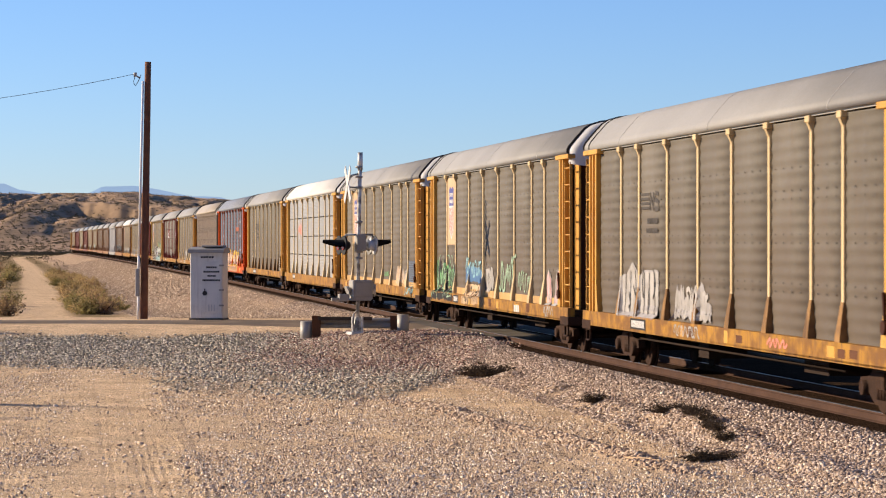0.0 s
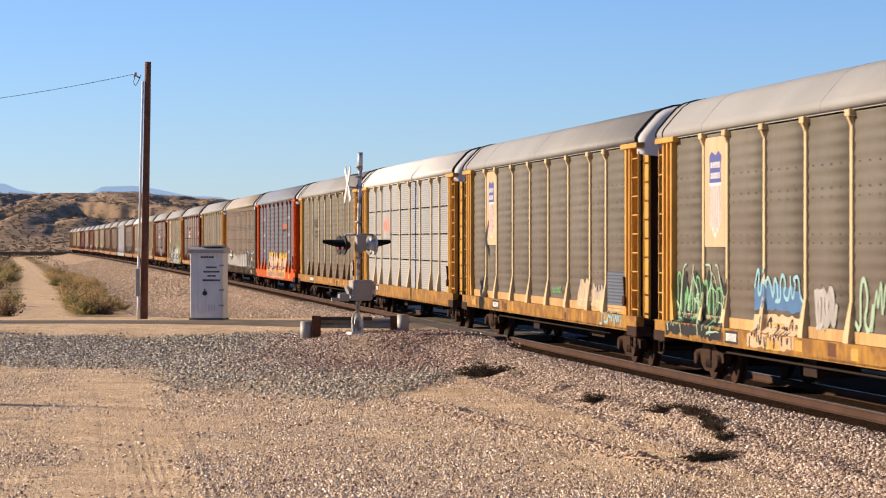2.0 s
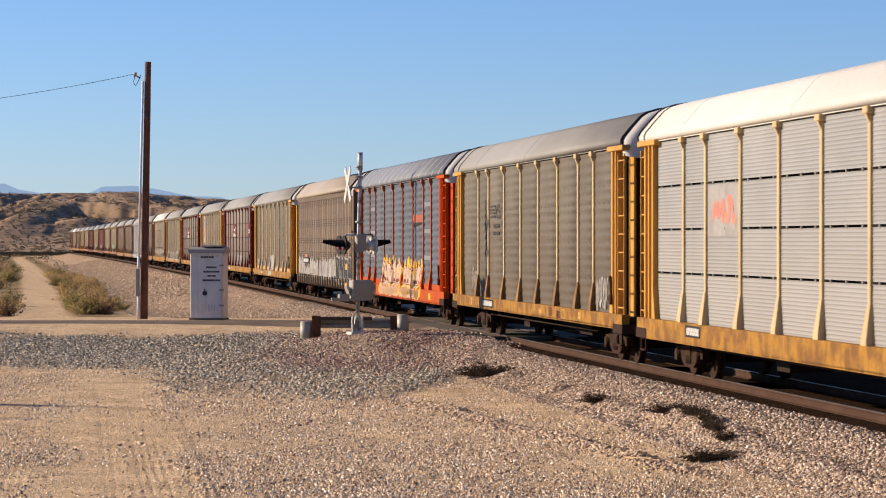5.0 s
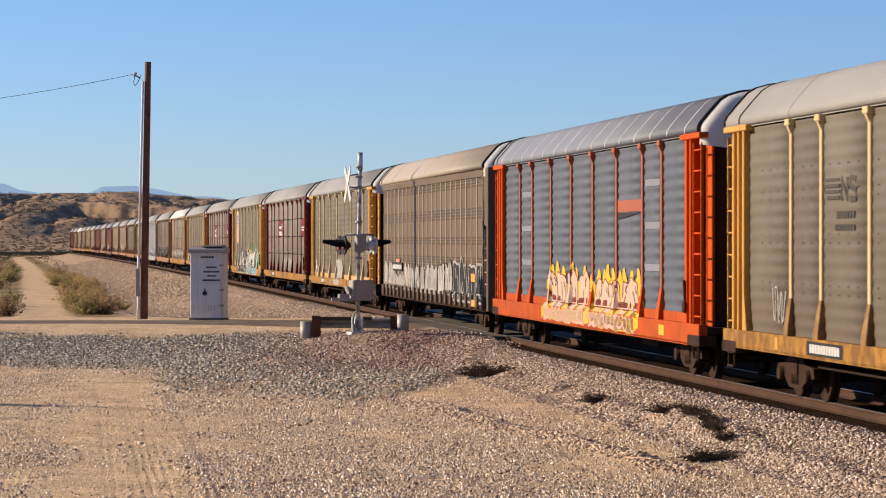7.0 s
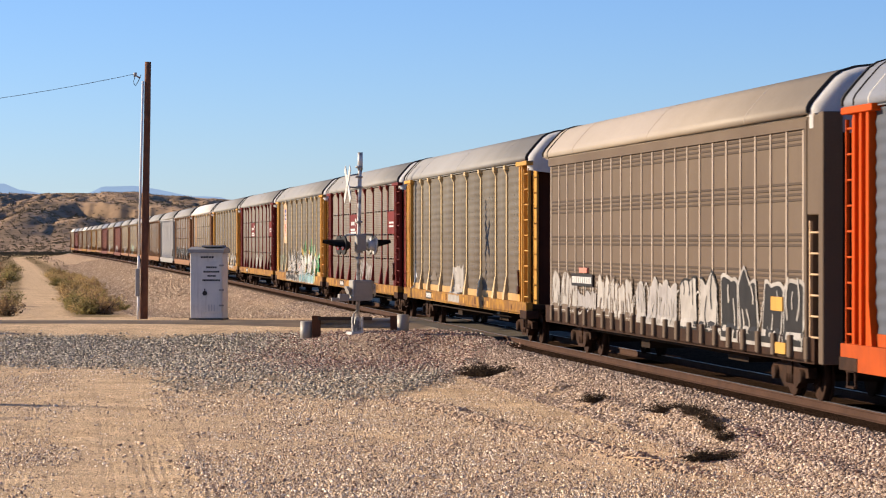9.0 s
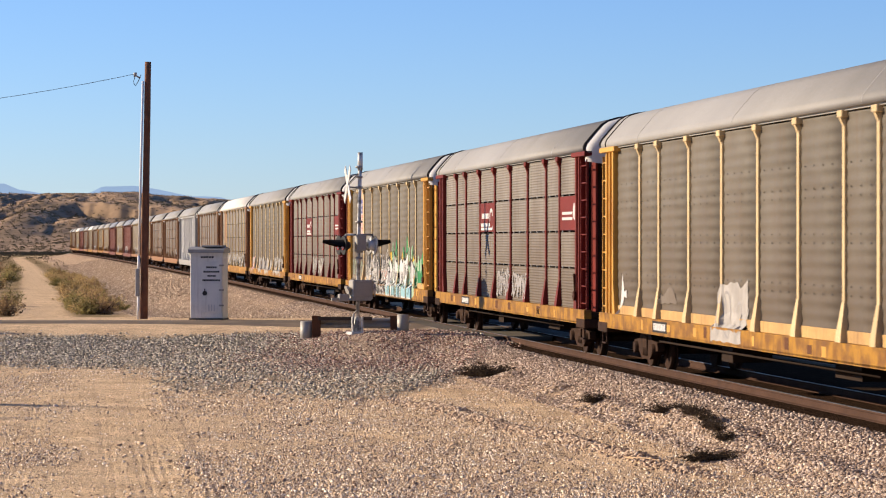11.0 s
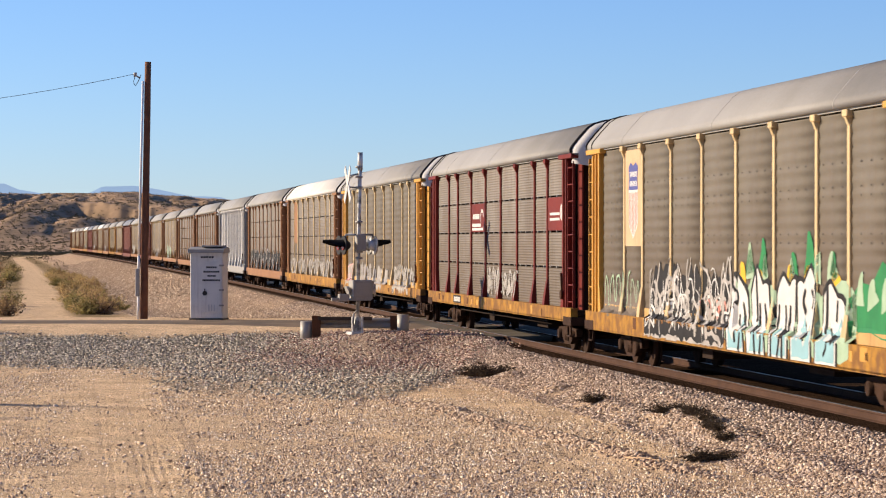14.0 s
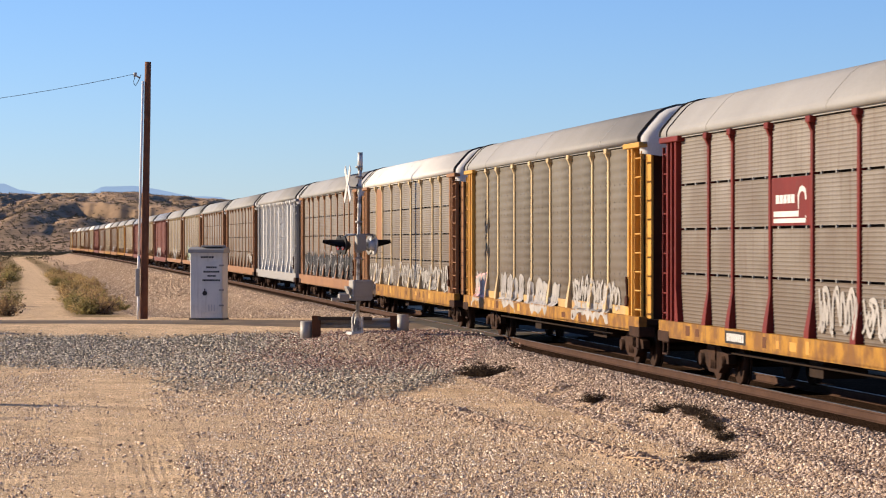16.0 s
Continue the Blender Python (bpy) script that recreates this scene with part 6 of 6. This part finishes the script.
def build_pole():
    x, y = -11.0, 102.8
    z = on_ground(x, y)
    pl = tagged(new("utility_pole"), "tall dark brown wooden utility pole with white conduit", "utility pole")
    pl.matrix_basis = pose(x, y, z)
    bm = bmesh.new()
    n, rings, hh = 14, [], 9.45
    for k in range(13):
        t = k / 12
        r = 0.145 - 0.03 * t
        rings.append([bm.verts.new((0.16 * t + (r + random.uniform(-0.004, 0.004)) * math.cos(q * math.tau / n), (r + random.uniform(-0.004, 0.004)) * math.sin(q * math.tau / n), -0.4 + (hh + 0.4) * t)) for q in range(n)])
    for a, b in zip(rings[:-1], rings[1:]):
        for q in range(n):
            bm.faces.new((a[q], a[(q + 1) % n], b[(q + 1) % n], b[q]))
    bm.faces.new(rings[-1])
    part("trunk", bm, M["pole"], pl, "", True)
    part("conduit", tubes(((-0.2, -0.08, -0.1), (-0.185, -0.08, 1.0), 0.05), ((-0.185, -0.08, 1.7), (-0.175, -0.08, 2.3), 0.05), ((-0.175, -0.08, 2.3), (-0.02, -0.06, 8.75), 0.042), n=12), M["pvc"], pl, "white conduit")
    mb = part("meter_box", boxes((-0.29, -0.14, -0.22, -0.03, 0.85, 1.85), bevel=0.015), M["galv"], pl, "grey meter box")
    part("insulator", tubes(((-0.12, -0.05, 8.85), (-0.3, -0.1, 8.95), 0.03), ((-0.3, -0.1, 8.9), (-0.3, -0.1, 9.05), 0.06), n=10), M["galv"], pl)
    cu = bpy.data.curves.new("drip_loop", "CURVE")
    cu.dimensions, cu.bevel_depth = "3D", 0.012
    sp = cu.splines.new("POLY")
    pts = [(-0.3, -0.1, 8.98), (-0.36, -0.1, 8.7), (-0.3, -0.1, 8.55), (-0.2, -0.1, 8.7), (-0.08, -0.1, 8.98)]
    sp.points.add(len(pts) - 1)
    for q, c in zip(sp.points, pts):
        q.co = (*c, 1)
    cu.materials.append(M["black"])
    ob = new("drip_loop", cu)
    ob.parent = pl
    # service wire
    cu = bpy.data.curves.new("overhead_wire", "CURVE")
    cu.dimensions, cu.bevel_depth = "3D", 0.009
    sp = cu.splines.new("POLY")
    a, b = Vector((x - 0.3, y - 0.1, z + 9.0)), Vector((-45.0, 104.0, 9.0))
    sp.points.add(40)
    for k in range(41):
        t = k / 40
        p = a.lerp(b, t)
        sp.points[k].co = (p.x, p.y, p.z - 4 * 1.75 * t * (1 - t), 1)
    cu.materials.append(M["black"])
    tagged(new("overhead_wire", cu), "thin black overhead wire sagging from the utility pole", "wire")


# ---- shrubs ----
def leaf_material(name, a, b):
    m = mat(name, a, b, 1.2, 0.7, 0.9, 0, 0, 12, vary=0.2)
    nt = m.node_tree
    bs = nt.nodes["Principled BSDF"]
    tr, mx = nt.nodes.new("ShaderNodeBsdfTranslucent"), nt.nodes.new("ShaderNodeMixShader")
    nt.links.new(bs.inputs["Base Color"].links[0].from_socket, tr.inputs["Color"])
    mx.inputs["Fac"].default_value = 0.42
    nt.links.new(bs.outputs[0], mx.inputs[1])
    nt.links.new(tr.outputs[0], mx.inputs[2])
    nt.links.new(mx.outputs[0], nt.nodes["Material Output"].inputs["Surface"])
    return m


def shrub(seed, material, dry=False):
    """A desert shrub: many thin branching twigs and a ragged crown of small leaves."""
    r = random.Random(seed)
    sh = new("shrub")
    twigs, leaves = bmesh.new(), bmesh.new()
    for k in range(26 if not dry else 60):
        a, e = r.uniform(0, math.tau), r.uniform(0.25, 1.35)
        ln = r.uniform(0.5, 0.95)
        dv = Vector((math.cos(a) * math.cos(e), math.sin(a) * math.cos(e), math.sin(e) * 0.85))
        p = Vector((r.uniform(-0.1, 0.1), r.uniform(-0.1, 0.1), -0.03))
        for seg in range(3):
            q = p + dv * ln / 3 + Vector((r.uniform(-0.06, 0.06), r.uniform(-0.06, 0.06), r.uniform(-0.02, 0.05)))
            add_tube(twigs, p, q, 0.012 - 0.003 * seg, 0.009 - 0.003 * seg, 4, False)
            for _ in range(17 if not dry else 9):
                c = p.lerp(q, r.random()) + Vector((r.gauss(0, 0.09), r.gauss(0, 0.09), r.gauss(0, 0.07)))
                if c.z < 0.0:
                    c.z = abs(c.z)
                s = r.uniform(0.03, 0.07)
                u, v = Vector((r.gauss(0, 1), r.gauss(0, 1), r.gauss(0, 1))).normalized() * s, Vector((r.gauss(0, 1), r.gauss(0, 1), r.gauss(0, 1))).normalized() * s * 0.6
                leaves.faces.new([leaves.verts.new(w) for w in (c - u, c + v, c + u, c - v)])
            p = q
    part("branchwork", twigs, M["tie"] if dry else M["grime"], sh)
    part("foliage", leaves, material, sh)
    return sh


def build_shrubs():
    r = random.Random(5)
    green = leaf_material("olive_scrub_leaves", (0.33, 0.27, 0.11), (0.22, 0.18, 0.075))
    straw = leaf_material("straw_coloured_scrub_leaves", (0.52, 0.375, 0.175), (0.38, 0.265, 0.125))
    brown = leaf_material("dry_brown_scrub_leaves", (0.42, 0.275, 0.145), (0.3, 0.2, 0.11))
    dead = leaf_material("dead_black_scrub", (0.07, 0.05, 0.035), (0.04, 0.03, 0.022))
    kinds = [(shrub(1, green), "olive-green desert shrub growing in sand"), (shrub(2, straw), "straw-yellow desert shrub growing in sand"), (shrub(3, brown), "dry brown desert shrub growing in sand"), (shrub(4, green), "olive-green desert shrub growing in sand"), (shrub(6, straw), "straw-yellow desert shrub growing in sand")]
    spots = []
    for k in range(52):                      # the strip between the lane and the line
        s = 116 + 190 * (k / 52) ** 1.2
        spots.append((s + r.uniform(-3, 3), r.uniform(9.8, 12.7), r.uniform(0.7, 1.35)))
    for k in range(90):                      # beyond the lane
        s = 104 + 260 * (k / 90) ** 1.2
        spots.append((s + r.uniform(-4, 4), r.uniform(16.4, 19 + s * 0.05), r.uniform(0.8, 1.7)))
    started = set()
    for i, (s, d, size) in enumerate(spots):
        p = track(s, d)
        j = r.choice((0, 1, 1, 2, 3, 4)) if i > 4 else i
        ob, label = kinds[j]
        m = pose(p.x, p.y, on_ground(p.x, p.y), 0, 0, r.uniform(0, 360))
        if j in started:
            ob = copy_thing(ob, m)
        else:
            ob.matrix_basis = m
            started.add(j)
        size *= 1.25
        ob.scale = (size, size, size * 0.95)
        tagged(ob, label, "shrub", "desert shrubs")
    dry = shrub(9, dead, True)
    heaps = ((1.3, 70.2, 0.8, 0.45, 0), (0.85, 70.8, 0.7, 0.42, 40), (3.11, 56.9, 0.42, 0.28, 10), (4.1, 51.4, 0.42, 0.26, 0), (4.45, 51.6, 0.36, 0.24, 100), (4.5, 49.6, 0.4, 0.28, 100), (4.6, 47.8, 0.44, 0.28, 100), (4.66, 46.2, 0.44, 0.26, 100), (4.48, 50.6, 0.32, 0.22, 60), (4.56, 48.7, 0.36, 0.24, 80), (4.64, 47.0, 0.36, 0.22, 60), (4.32, 44.2, 0.6, 0.24, 0), (4.05, 44.0, 0.4, 0.18, 40))
    for i, (x, y, size, tall, turn) in enumerate(heaps):
        m = pose(x, y, on_ground(x, y), 0, 0, turn)
        ob = dry if i == 0 else copy_thing(dry, m)
        ob.matrix_basis = m
        ob.scale = (size * 1.3, size * 0.9, tall)
        tagged(ob, "flattened dead dark shrub lying on the gravel", "shrub", "dead shrubs by the track")
    # bleached branches on the gravel
    for i, (x, y, ln, turn) in enumerate(((3.1, 43.5, 1.0, -64), (4.75, 44.3, 0.9, 10), (4.5, 44.6, 0.5, 70))):
        bm = bmesh.new()
        q = Vector((-ln / 2, 0, 0.03))
        for k in range(6):
            n = q + Vector((ln / 6, r.uniform(-0.05, 0.05), r.uniform(-0.012, 0.02)))
            add_tube(bm, q, n, 0.017 - 0.002 * k, 0.015 - 0.002 * k, 6, False)
            q = n
        br = part("dead_branch", bm, M["decal_cream"])
        br.matrix_basis = pose(x, y, on_ground(x, y), 0, 0, turn)
        tagged(br, "bleached dry branch lying on the gravel", "branch", "bleached branches")
    # tall shrubs beside the sandy lane, whose shadows fall across it
    for i, (x, y, w, h) in enumerate(((-10.7, 59.6, 0.75, 2.1), (-11.2, 56.6, 0.6, 1.4), (-10.8, 55.2, 0.6, 1.6), (-16.4, 91.5, 1.5, 1.5))):
        ob = copy_thing(kinds[i][0], pose(x, y, on_ground(x, y), 0, 0, 50.0 * i))
        ob.scale = (w, w, h)
        tagged(ob, kinds[i][1], "shrub", "desert shrubs")
    # scrub on the far flats and hills
    rr = np.random.default_rng(11)
    n = 17000
    y = 420 + 970 * rr.random(n) ** 0.62
    x = -0.21 * y + rr.random(n) * 0.2 * y
    s, d = along(x, y)
    ok = (np.abs(d) > 8) & (np.abs(d - 14.5) > 2.0)
    ok &= rr.random(n) < 0.22 + 0.78 * step(700, 1050, y)
    x, y = x[ok], y[ok]
    n = len(x)
    k = 6
    cx = x[:, None] + rr.normal(0, 0.45, (n, k))
    cy = y[:, None] + rr.normal(0, 0.45, (n, k))
    cz = hill_height(x, y)[:, None] + np.abs(rr.normal(0, 0.2, (n, k))) + 0.1
    sz = (0.09 + 0.2 * rr.random((n, k))) * (0.5 + 0.5 * step(450, 900, y) - 0.4 * step(1270, 1340, y))[:, None]
    base = np.array([(1, 0, -0.6), (-0.5, 0.87, -0.6), (-0.5, -0.87, -0.6), (0, 0, 1.0)])
    co = np.stack([cx, cy, cz], -1)[:, :, None, :] + base[None, None] * (sz[:, :, None, None] * (0.7 + 0.6 * rr.random((n, k, 4, 1))))
    tri = np.array([(0, 1, 3), (1, 2, 3), (2, 0, 3)])
    faces = (tri[None] + 4 * np.arange(n * k)[:, None, None]).reshape(-1, 3)
    me = bpy.data.meshes.new("far_scrub")
    me.from_pydata(co.reshape(-1, 3).tolist(), [], faces.tolist())
    me.materials.append(mat("far_scrub_leaves", (0.2, 0.15, 0.075), (0.11, 0.085, 0.045), 0.1, 0.7, 1.0, 0, 0, 2.0))
    tagged(new("far_scrub", me), "dark low scrub dotting the desert flats and hills", "scrub", kind="stuff")


build_ground()
gravel()
build_hill()
build_track()
build_signal()
build_barrier()
build_cabinet()
build_pole()
build_shrubs()
build_train()
motions()
